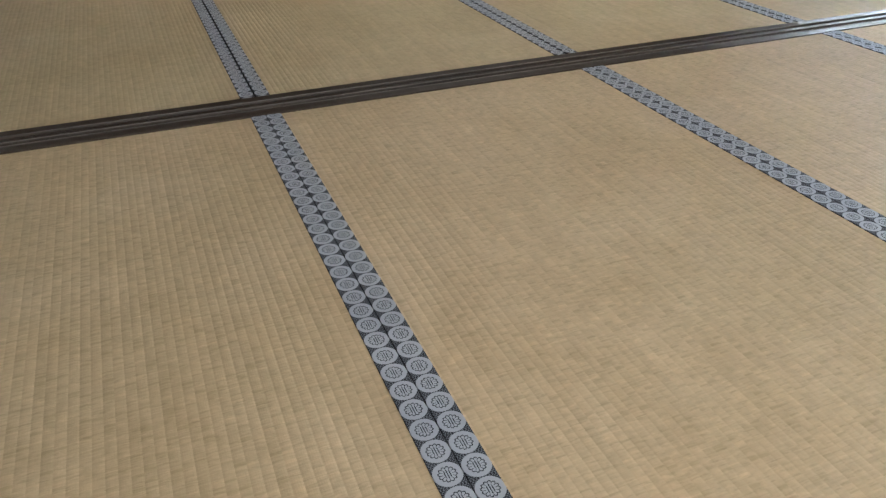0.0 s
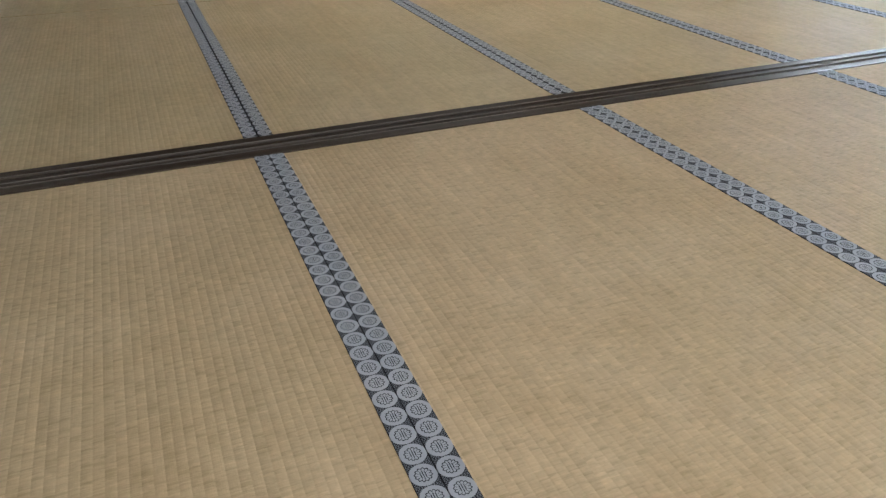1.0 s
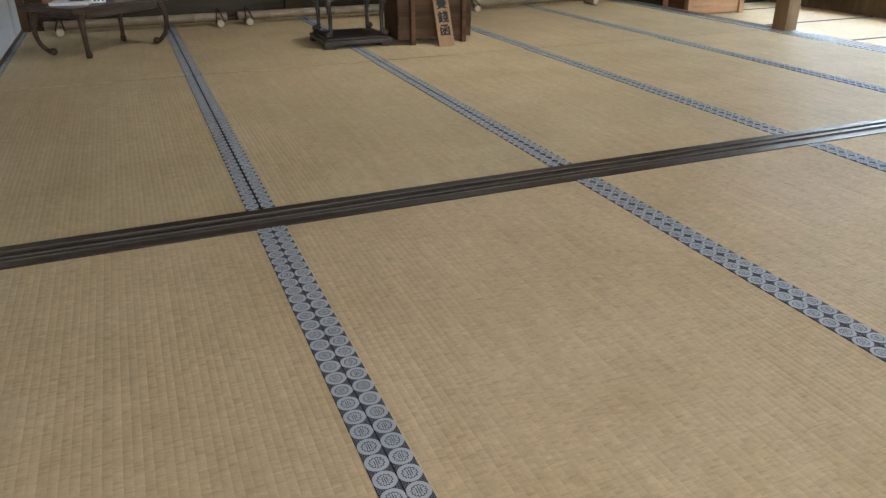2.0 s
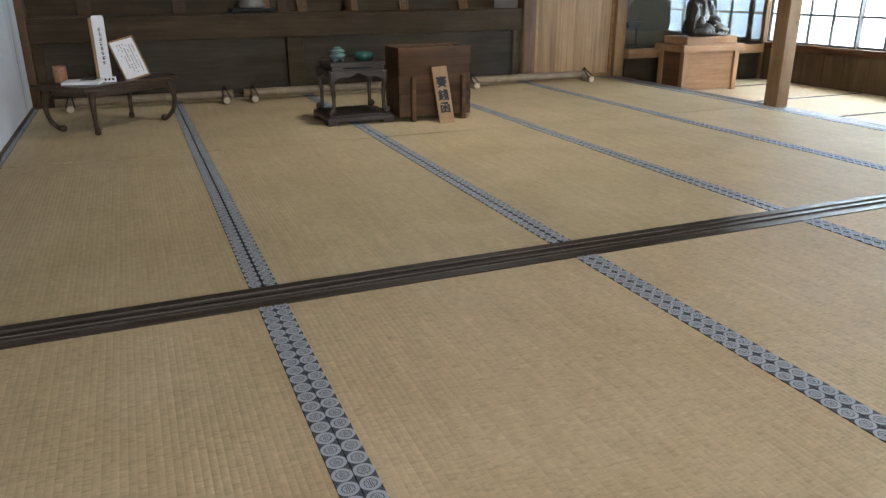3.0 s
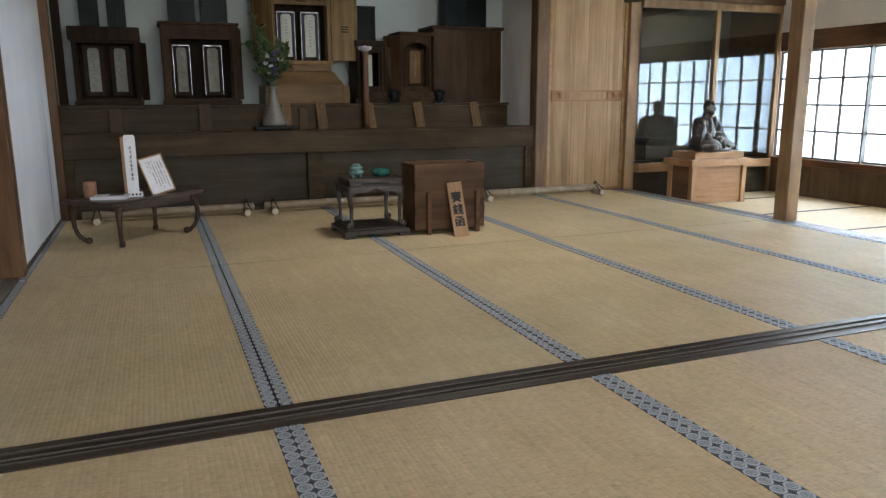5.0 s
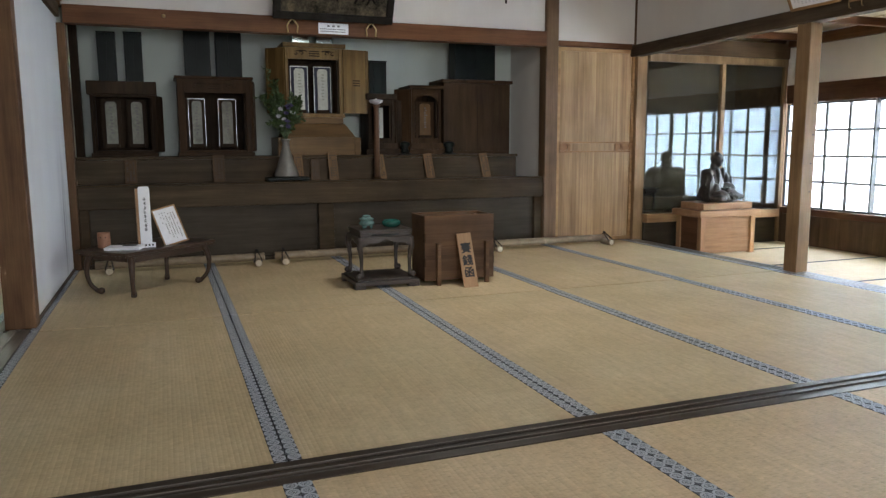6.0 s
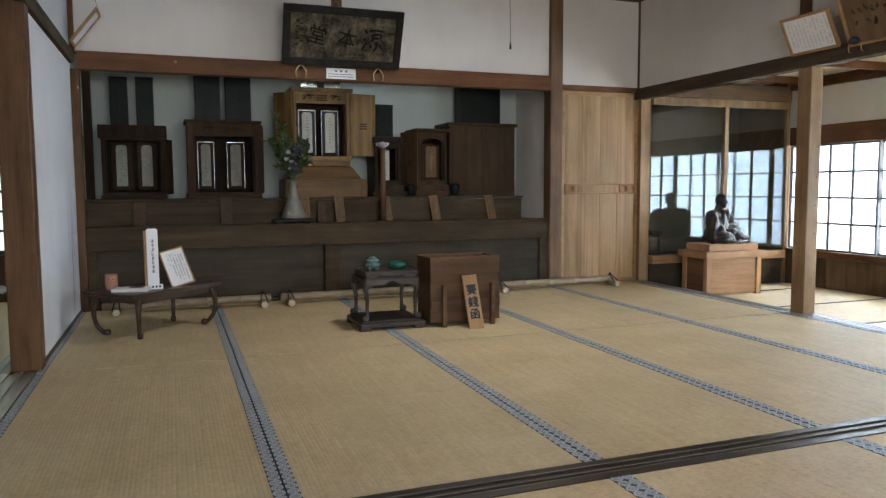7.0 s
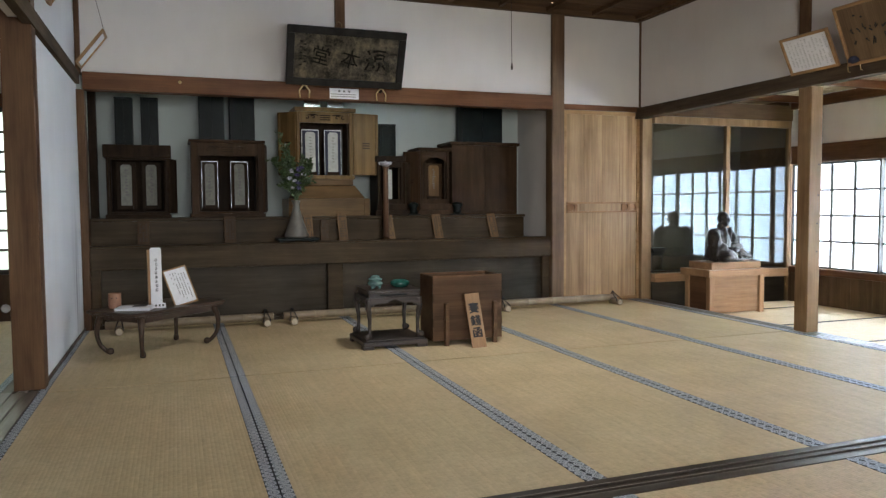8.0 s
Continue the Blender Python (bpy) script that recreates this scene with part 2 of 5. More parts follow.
M_SILL_PALE = wood("pale_worn_sill", (0.17, 0.145, 0.12), (0.30, 0.26, 0.22), "y", 0.4, 1.0, 0.3, 0.3)
M_BEAM_GREY = wood("grey_beam_timber", (0.062, 0.043, 0.028), (0.115, 0.084, 0.057), "y", 0.75, 1, 0.25, 0.04)
M_RED_X = wood("beam_timber", (0.115, 0.046, 0.020), (0.185, 0.080, 0.036), "x", 0.5)
M_RED_Y = wood("beam_timber_long", (0.10, 0.046, 0.022), (0.17, 0.080, 0.040), "y", 0.5)
M_POST = wood("post_timber", (0.085, 0.042, 0.020), (0.16, 0.085, 0.042), "z", 0.5)
M_POST_MID = wood("alcove_post_timber", (0.120, 0.068, 0.036), (0.205, 0.125, 0.070), "z", 0.48)
M_POST_LIGHT = wood("pale_post_timber", (0.205, 0.120, 0.058), (0.32, 0.20, 0.105), "z", 0.46)
M_DOOR = wood("cedar_door", (0.29, 0.172, 0.082), (0.47, 0.300, 0.152), "z", 0.45, 0.7, 0.14, 0.16, 0.26)
M_DOOR_BAR = wood("cedar_crossbar", (0.22, 0.105, 0.040), (0.31, 0.165, 0.070), "x", 0.45)
M_DOOR_RAIL = wood("cedar_rail", (0.30, 0.165, 0.07), (0.42, 0.25, 0.115), "x", 0.45)
M_STAGE_X = wood("stage_timber", (0.042, 0.027, 0.013), (0.084, 0.054, 0.028), "x", 0.5, 1, 0.3, 0.12, 0.2)
M_STAGE_DARK = wood("stage_panel", (0.036, 0.026, 0.016), (0.064, 0.047, 0.030), "x", 0.5)
M_CAB = wood("cabinet_timber", (0.034, 0.0185, 0.0090), (0.070, 0.038, 0.0185), "z", 0.5, 1, 0.3, 0.08)
M_CAB_DARK = wood("dark_cabinet_timber", (0.022, 0.0135, 0.0085), (0.046, 0.028, 0.0165), "z", 0.55, 1, 0.3, 0.06)
M_CAB_GOLD = wood("golden_cabinet_timber", (0.135, 0.080, 0.028), (0.225, 0.138, 0.052), "z", 0.38, 1, 0.25, 0.16, 0.18)
M_STEP_GOLD = wood("golden_step_timber", (0.105, 0.058, 0.022), (0.185, 0.107, 0.044), "x", 0.4)
M_PLAQUE = wood("small_plaque_timber", (0.125, 0.07, 0.030), (0.21, 0.122, 0.055), "z", 0.5, 2)
M_PLAQUE_DARK = wood("dark_plaque_timber", (0.055, 0.030, 0.013), (0.10, 0.056, 0.025), "z", 0.5, 2)
M_FOIL_DIM = plain("dull_foil", (0.155, 0.155, 0.16), 0.26, 0.9, 0.9, 11)
M_MIRROR_BRIGHT = plain("bright_mirror", (0.80, 0.85, 0.81), 0.12, 0.95, 0.15, 22)
M_BLACK = plain("black_lacquer", (0.0065, 0.0092, 0.0082), 0.38, 0, 0.3, 8, 0, 0.11)
M_STAND = wood("blackwood", (0.036, 0.028, 0.025), (0.082, 0.064, 0.056), "x", 0.36, 2, 0.25, 0.35)
M_BOX = wood("box_timber", (0.090, 0.047, 0.024), (0.150, 0.081, 0.042), "x", 0.5, 1, 0.3, 0.16, 0.2)
M_TABLE = wood("rosewood", (0.046, 0.030, 0.021), (0.092, 0.059, 0.041), "x", 0.34, 1.5)
M_NEW = wood("new_pedestal_timber", (0.32, 0.175, 0.088), (0.45, 0.265, 0.145), "x", 0.42)
# Redder side boards, with the shade of the recessed side in their colour.
M_NEW_RED_SHADED = wood("red_shaded_timber", (0.13, 0.062, 0.032), (0.20, 0.10, 0.054), "y", 0.42)
M_NEW_Z = wood("new_pedestal_post", (0.32, 0.175, 0.088), (0.45, 0.265, 0.145), "z", 0.42)
M_SIGN = wood("sign_board_timber", (0.33, 0.190, 0.102), (0.43, 0.265, 0.148), "z", 0.5, 1.5)
M_WAINSCOT = wood("wainscot_timber", (0.085, 0.050, 0.028), (0.155, 0.096, 0.055), "z", 0.5)
M_CEIL = wood("ceiling_timber", (0.085, 0.048, 0.024), (0.15, 0.088, 0.045), "x", 0.6)
M_CLOTH_DARK = plain("dark_border_cloth", (0.030, 0.032, 0.038), 0.7, 0, 0.25, 200, 0, 0.3)
M_CEIL_PALE = wood("pale_ceiling_timber", (0.42, 0.31, 0.19), (0.58, 0.45, 0.29), "y", 0.5)
M_LATTICE = plain("lattice_timber", (0.045, 0.036, 0.030), 0.5, 0, 0.25, 40)
M_WALL = plaster("white_plaster", (0.69, 0.645, 0.61))
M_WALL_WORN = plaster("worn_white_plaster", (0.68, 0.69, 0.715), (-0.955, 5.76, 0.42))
M_ALCOVE = plaster("alcove_plaster", (0.55, 0.595, 0.56))
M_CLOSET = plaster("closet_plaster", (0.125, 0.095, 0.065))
M_PAPER = paper_material("window_paper", (0.86, 0.90, 0.93))
# The garden's green light is put into this paper's colour.
M_PAPER_GREEN = paper_material("window_paper_green_tint", (0.84, 0.90, 0.84))
M_GLASS = glass_material("partition_glass", 0.075, (0.86, 0.88, 0.86))
M_BRONZE = plain("dark_bronze", (0.052, 0.045, 0.039), 0.5, 0.25, 0.35, 25, 0.2)
M_BAMBOO = plain("bamboo", (0.25, 0.19, 0.125), 0.45, 0, 0.25, 9)
M_BAMBOO_CUT = plain("cut_bamboo", (0.48, 0.41, 0.30), 0.6, 0, 0.15, 60)
M_ROPE = plain("black_cord", (0.014, 0.012, 0.012), 0.85, 0, 0.3, 300)
M_INK = plain("ink", (0.008, 0.008, 0.009), 0.6, 0, 0.2, 90)
M_FADED_INK = plain("faded_ink", (0.16, 0.15, 0.15), 0.7, 0, 0.3, 90)
M_PAGE = plain("white_paper", (0.80, 0.80, 0.83), 0.75, 0, 0.05, 60)
# M_CREAM's hue at about half its value, for the two left cabinets.
M_CREAM_DIM = plain("darker_paper", (0.22, 0.215, 0.185), 0.75, 0, 0.18, 40, 0, 0.2)
M_PLAQUE_INK = plain("brown_ink", (0.045, 0.028, 0.018), 0.7, 0, 0.3, 90)
M_PALE_INK = plain("pale_grey_ink", (0.56, 0.56, 0.58), 0.7, 0, 0.2, 90)
M_TABLET_GREY = plain("worn_grey_ink", (0.28, 0.27, 0.24), 0.7, 0, 0.3, 90)
M_CREAM = plain("aged_paper", (0.42, 0.41, 0.36), 0.7, 0, 0.14, 40)
M_CELADON = plain("celadon_glaze", (0.125, 0.215, 0.205), 0.16, 0, 0.4, 30)
M_GREEN_GLAZE = plain("green_glaze", (0.018, 0.095, 0.075), 0.13, 0, 0.3, 30)
M_VASE = plain("grey_stoneware", (0.145, 0.135, 0.118), 0.4, 0, 0.16, 20)
M_TERRA = plain("terracotta", (0.30, 0.15, 0.09), 0.65, 0, 0.15, 40)
M_LEAF = plain("leaf_green", (0.046, 0.078, 0.024), 0.5, 0, 0.5, 20)
M_PURPLE = plain("purple_petal", (0.075, 0.06, 0.15), 0.6, 0, 0.3, 60)
M_WHITE_PETAL = plain("white_petal", (0.42, 0.41, 0.45), 0.6, 0, 0.1, 60)
M_SILVER = plain("silver_foil", (0.42, 0.42, 0.40), 0.30, 0.9, 0.5, 18)
M_BRASS = plain("brass_hook", (0.55, 0.42, 0.22), 0.3, 0.9, 0.2, 50)
M_NAVY = plain("navy_cloth", (0.020, 0.022, 0.045), 0.7, 0, 0.2, 90)
M_FRAME = wood("picture_frame_timber", (0.30, 0.17, 0.08), (0.42, 0.255, 0.13), "x", 0.45, 2)


# ---- building helpers ----
def add_box(bm, x0, x1, y0, y1, z0, z1):
    vs = [bm.verts.new((x, y, z)) for z in (z0, z1) for y in (y0, y1) for x in (x0, x1)]
    for q in ((0, 2, 3, 1), (4, 5, 7, 6), (0, 1, 5, 4), (2, 6, 7, 3), (0, 4, 6, 2), (1, 3, 7, 5)):
        bm.faces.new([vs[i] for i in q])


def block(x0, x1, y0, y1, z0, z1, bevel=0.003):
    """A timber with softened edges."""
    bm = bmesh.new()
    add_box(bm, x0, x1, y0, y1, z0, z1)
    bevel = min(bevel, 0.3 * min(x1 - x0, y1 - y0, z1 - z0))
    if bevel > 0:
        bmesh.ops.bevel(bm, geom=bm.edges[:], offset=bevel, segments=2, profile=0.6, affect="EDGES")
    return bm


def lathe(profile, steps=32):
    """Turned body from (radius, height) pairs."""
    bm = bmesh.new()
    rings = [[bm.verts.new((r * math.cos(2 * math.pi * i / steps), r * math.sin(2 * math.pi * i / steps), z)) for i in range(steps)]
             for r, z in profile]
    for a, b in zip(rings, rings[1:]):
        for i in range(steps):
            j = (i + 1) % steps
            bm.faces.new((a[i], a[j], b[j], b[i]))
    bm.faces.new(rings[0][::-1])
    bm.faces.new(rings[-1])
    return bm


def sweep(points, widths, depth=None, sides=8):
    """A tapering limb along a line of points; depth: a second half-width, for flat limbs."""
    bm = bmesh.new()
    pts = [Vector(p) for p in points]
    rings = []
    for i, p in enumerate(pts):
        d = (pts[min(i + 1, len(pts) - 1)] - pts[max(i - 1, 0)]).normalized()
        side = d.orthogonal() if abs(d.z) < 0.01 and depth is None else d.cross(Vector((0.31, 0.95, 0.02)))
        side.normalize()
        up = d.cross(side).normalized()
        w = widths[i] if isinstance(widths, (list, tuple)) else widths
        e = w if depth is None else depth
        rings.append([bm.verts.new(p + side * w * math.cos(2 * math.pi * k / sides) + up * e * math.sin(2 * math.pi * k / sides)) for k in range(sides)])
    for a, b in zip(rings, rings[1:]):
        for k in range(sides):
            j = (k + 1) % sides
            bm.faces.new((a[k], a[j], b[j], b[k]))
    bm.faces.new(rings[0][::-1])
    bm.faces.new(rings[-1])
    return bm


def extrude_outline(outline, depth, bevel=0.0):
    """A board cut to an outline of (x, z), lying from y = 0 to y = depth."""
    bm = bmesh.new()
    a = [bm.verts.new((x, 0, z)) for x, z in outline]
    b = [bm.verts.new((x, depth, z)) for x, z in outline]
    bm.faces.new(a)
    bm.faces.new(b[::-1])
    for i in range(len(a)):
        j = (i + 1) % len(a)
        bm.faces.new((a[j], a[i], b[i], b[j]))
    bmesh.ops.recalc_face_normals(bm, faces=bm.faces[:])
    if bevel:
        es = [e for e in bm.edges if abs(e.verts[0].co.y - e.verts[1].co.y) < 1e-6]
        bmesh.ops.bevel(bm, geom=es, offset=bevel, segments=2, affect="EDGES")
    return bm


def mesh_of(name, bm, material, smooth=False):
    bmesh.ops.recalc_face_normals(bm, faces=bm.faces[:])
    me = bpy.data.meshes.new(name)
    bm.to_mesh(me)
    bm.free()
    me.materials.append(material)
    if smooth:
        for p in me.polygons:
            p.use_smooth = True
    return me


def part(name, bm, material, parent, label="", m=None, smooth=False):
    ob = new(name, mesh_of(name, bm, material, smooth))
    ob.parent = parent
    if m is not None:
        ob.matrix_local = m
    return tagged(ob, label)


def thing(name, m, label, category, group="", kind=""):
    ob = new(name)
    ob.matrix_world = m
    ob.empty_display_size = 0.1
    return tagged(ob, label, category, group, kind)


def structure(name, bm, material, label="", category=""):
    return tagged(new(name, mesh_of(name, bm, material)), label, category, "", "structure")


def strokes(parent, name, spots, material, dy=-0.001):
    """Writing too small to read, as little bars: (x, z, width, height), on the face y = dy."""
    bm = bmesh.new()
    for x, z, w, h in spots:
        add_box(bm, x - w / 2, x + w / 2, dy - 0.0006, dy, z - h / 2, z + h / 2)
    return part(name, bm, material, parent)


def letters(text, size, material, parent, m):
    cu = bpy.data.curves.new("lettering", "FONT")
    cu.body, cu.size, cu.align_x, cu.align_y, cu.extrude, cu.offset = text, size, "CENTER", "CENTER", 0.0008, 0.004 * size
    tmp = bpy.data.objects.new("lettering", cu)
    scene.collection.objects.link(tmp)
    bpy.context.view_layer.update()
    me = bpy.data.meshes.new_from_object(tmp.evaluated_get(bpy.context.evaluated_depsgraph_get()))
    bpy.data.objects.remove(tmp)
    me.materials.clear()
    me.materials.append(material)
    ob = new("lettering", me)
    ob.parent = parent
    ob.matrix_local = m
    return ob


# ---- setting: floor ----
W, L = 0.955, 1.91               # tatami mat
X_LEFT, X_RIGHT = -0.945, 3.73
Y_BACK, SILL0, SILL1 = 6.12, 2.117, 2.254
CORRIDOR = -0.095                 # floor level of the corridor
X_EAST = 5.56
CEILING = 2.63

structure("floor", block(X_LEFT - 0.3, X_RIGHT, -2.3, Y_BACK + 0.75, -0.30, -0.056, 0), M_STAGE_DARK)
structure("floor_corridor", block(X_RIGHT, X_EAST + 0.2, -2.3, 6.9, -0.40, CORRIDOR - 0.03, 0), M_STAGE_DARK)
structure("floor_side_room", block(-4.2, X_LEFT - 0.3, -2.3, 8.2, -0.30, -0.07, 0), M_STAGE_DARK)
ground = bmesh.new()
add_box(ground, -400, 400, -400, 400, -0.9, -0.6)
structure("ground", ground, plain("garden_gravel", (0.22, 0.21, 0.18), 0.9, 0, 0.3, 3, 0.3))


def tatami_sheet(width, length):
    """The rush cover: fifteen-millimetre ridges that run the length of the mat, over its straw core."""
    bm = bmesh.new()
    height, per = 0.00048, 5
    n = int(width / 2 / RIDGE * per)
    xs = [-width / 2] + [RIDGE * i / per for i in range(-n, n + 1)] + [width / 2]
    prof = [(x, -height + height * abs(math.sin(math.pi * x / RIDGE)) ** 0.75) for x in xs]
    rows = [[bm.verts.new((x, y, z)) for x, z in prof] for y in (-length / 2, length / 2)]
    for a, b, c, d in zip(rows[0], rows[0][1:], rows[1][1:], rows[1]):
        bm.faces.new((a, b, c, d))
    add_box(bm, -width / 2, width / 2, -length / 2, length / 2, -0.055, -height - 0.0006)
    return bm


MATS = {}


def tatami(x0, x1, y0, y1, z=0.0, rush=M_RUSH, gap=0.0026):
    key = (round(x1 - x0, 3), round(y1 - y0, 3), rush.name, gap)
    m = pose((x0 + x1) / 2, (y0 + y1) / 2, z)
    if key in MATS:
        return copy_thing(MATS[key], m)
    w, ln = key[0] - gap, key[1] - 0.004
    mat = thing("tatami_mat", m, "straw-coloured rush tatami mat with patterned blue-grey cloth borders", "tatami mat", "tatami mats of the hall")
    MATS[key] = mat
    part("rush_cover", tatami_sheet(w, ln), rush, mat)
    for s in (-1, 1):
        bm = block(-HERI / 2, HERI / 2, -ln / 2 - 0.0005, ln / 2 + 0.0005, -0.05, 0.0022, 0.0012)
        part("border_cloth", bm, M_HERI, mat, "blue-grey woven border with round crests", pose(s * (w / 2 - HERI / 2 + 0.0005), 0, 0))
    return mat


LINES = [-0.959, -0.022, 0.957, 1.906, 2.872, X_RIGHT]
for y0, y1 in ((SILL0 - 2 * L, SILL0 - L), (SILL0 - L, SILL0), (SILL1, 4.208), (4.208, Y_BACK)):
    for x0, x1 in zip(LINES, LINES[1:]):
        tatami(x0, x1, y0, y1, -0.0025 if y0 == SILL1 else 0.0, M_RUSH_OLD if y0 >= SILL1 else M_RUSH, 0.0052 if y0 >= SILL1 else 0.0022)


def corridor_mat(y0, y1):
    """A mat that lies across the corridor, with narrow plain borders."""
    w, ln = y1 - y0 - 0.004, X_EAST - 0.02 - X_RIGHT - 0.14
    mat = thing("tatami_mat", pose((X_RIGHT + 0.14 + X_EAST - 0.02) / 2, (y0 + y1) / 2, CORRIDOR, 0, 0, 90), "straw-coloured rush tatami mat with plain dark borders in the corridor", "tatami mat", "tatami mats of the corridor")
    part("rush_cover", tatami_sheet(w, ln), M_RUSH, mat)
    for sx in (-1, 1):
        part("border_cloth", block(-0.007, 0.007, -ln / 2 - 0.0005, ln / 2 + 0.0005, -0.05, 0.0022, 0.0012), M_CLOTH_DARK, mat, "plain dark cloth border", pose(sx * (w / 2 - 0.0065), 0, 0))
    return mat


corridor_mat(5.64, 6.045)
first_mat = corridor_mat(4.85, 5.64)
for i in range(1, 9):
    copy_thing(first_mat, Matrix.Translation((0, -0.79 * i, 0)) @ first_mat.matrix_basis)
for i in range(3):
    tatami(-2.085, -1.131, 6.9 - 1.9 * (i + 1), 6.9 - 1.9 * i, -0.004)


def track_profile(x0, x1, y0, y1, z, grooves, along="x"):
    """A sliding-door sill with sunk grooves."""
    bm = bmesh.new()
    a0, a1 = (y0, y1) if along == "x" else (x0, x1)
    cuts = [(a0, z)]
    for g in grooves:
        cuts += [(g - 0.0105, z), (g - 0.0095, z - 0.007), (g + 0.0095, z - 0.007), (g + 0.0105, z)]
    cuts += [(a1, z), (a1, z - 0.10), (a0, z - 0.10)]
    ends = []
    for e in ((x0, x1) if along == "x" else (y0, y1)):
        ends.append([bm.verts.new((e, a, h) if along == "x" else (a, e, h)) for a, h in cuts])
    n = len(cuts)
    for i in range(n):
        j = (i + 1) % n
        bm.faces.new((ends[0][i], ends[0][j], ends[1][j], ends[1][i]))
    bm.faces.new(ends[0])
    bm.faces.new(ends[1][::-1])
    return bm


sill = structure("threshold_sill", track_profile(X_LEFT - 0.1, X_RIGHT + 0.14, SILL0, SILL1, 0.003, (2.166, 2.207)), M_TRACK,
          "worn dark wooden sliding-door sill with two grooves", "door sill")
for ye in (2.1545, 2.1785, 2.219):
    part("worn_edge", block(X_LEFT - 0.1, X_RIGHT + 0.14, ye - 0.0013, ye + 0.0013, 0.0, 0.0042, 0.0006), M_TRACK_WORN, sill, "pale worn groove edge")
structure("corridor_sill", track_profile(X_RIGHT, X_RIGHT + 0.135, SILL1 + 0.001, Y_BACK, 0.002, (3.775, 3.82), "y"), M_SILL_GREY)
structure("corridor_sill_front", track_profile(X_RIGHT, X_RIGHT + 0.135, -2.2, SILL0 - 0.001, 0.002, (3.775, 3.82), "y"), M_TRACK_Y)
structure("side_sill", track_profile(-1.13, -0.961, SILL1 + 0.001, 4.261, 0.001, (-1.07, -1.015), "y"), M_SILL_PALE)
structure("side_sill_back", block(-1.13, -1.076, 4.262, 7.26, -0.1, 0.0, 0.002), M_TRACK_Y)
structure("side_sill_front", track_profile(-1.13, -0.961, -2.2, SILL0 - 0.001, 0.001, (-1.07, -1.015), "y"), M_TRACK_Y)

# ---- setting: walls, posts, beams ----
structure("post_west", block(-1.074, -0.936, 4.272, 4.385, 0.0, CEILING, 0.006), M_POST, "thick brown wooden post")
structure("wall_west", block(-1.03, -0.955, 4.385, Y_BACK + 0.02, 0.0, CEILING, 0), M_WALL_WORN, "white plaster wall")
structure("post_alcove_left", block(-0.955, -0.902, Y_BACK - 0.02, Y_BACK + 0.09, 0.0, 1.745, 0.004), M_POST)
structure("post_alcove_left_upper", block(-0.953, -0.918, Y_BACK - 0.03, Y_BACK + 0.05, 1.855, CEILING, 0.004), M_POST)
structure("baseboard_west", block(-0.955, -0.945, 4.385, Y_BACK - 0.02, 0.0, 0.020, 0.002), M_TRACK_Y)
structure("beam_west", block(-0.975, -0.928, -2.2, Y_BACK - 0.03, 1.778, 1.865, 0.004), M_BEAM_GREY, "brown wooden wall rail")
structure("wall_west_upper", block(-1.03, -0.957, -2.2, 4.245, 1.80, CEILING, 0), M_WALL)
structure("beam_north", block(-0.91, 2.868, Y_BACK - 0.045, Y_BACK + 0.07, 1.742, 1.868, 0.005), M_RED_X, "reddish-brown wooden lintel beam")
structure("wall_north_upper", block(-0.955, 2.87, Y_BACK, Y_BACK + 0.08, 1.868, CEILING, 0), M_WALL)
structure("post_hanger", block(0.925, 1.005, Y_BACK - 0.03, Y_BACK - 0.001, 1.869, CEILING, 0.003), M_POST)
structure("post_alcove_right", block(2.868, 2.99, Y_BACK - 0.035, Y_BACK + 0.09, 0.0, CEILING, 0.006), M_POST_MID, "brown wooden alcove post")
structure("wall_north_door_top", block(2.99, 3.81, Y_BACK, Y_BACK + 0.08, 1.80, CEILING, 0), M_WALL)
structure("door_lintel", block(2.99, 3.807, Y_BACK - 0.03, Y_BACK + 0.06, 1.752, 1.80, 0.003), M_RED_X)
structure("post_corner", block(3.808, 3.915, Y_BACK - 0.05, Y_BACK + 0.09, -0.10, 1.742, 0.005), M_POST_LIGHT, "pale wooden corner post")
structure("post_corner_upper", block(3.796, 3.848, Y_BACK - 0.03, Y_BACK + 0.02, 1.79, CEILING, 0.004), M_POST)
structure("beam_east", block(3.755, 3.855, -2.2, Y_BACK - 0.005, 1.69, 1.79, 0.005), M_BEAM_GREY, "brown wooden lintel beam over the corridor")
structure("wall_east_upper", block(3.80, 3.86, -2.2, Y_BACK, 1.79, CEILING, 0), M_WALL)
post_east = structure("post_east", block(3.772, 3.876, 4.10, 4.214, -0.10, 1.69, 0.006), M_POST_LIGHT, "pale brown square wooden post")
for z in (1.16, 0.95, 0.755, 0.56):
    part("nail_hole", lathe([(0.0055, 0), (0.0055, 0.0012)], 10), M_INK, post_east, "dark nail hole", pose(3.848 + 0.004 * math.sin(z * 40), 4.1005, z, 90))
structure("post_east_upper", block(3.775, 3.80, 4.14, 4.225, 1.79, CEILING, 0.003), M_POST)
structure("wall_door_back", block(2.99, 3.80, Y_BACK + 0.07, Y_BACK + 0.12, 0.0, 1.80, 0), M_WALL)

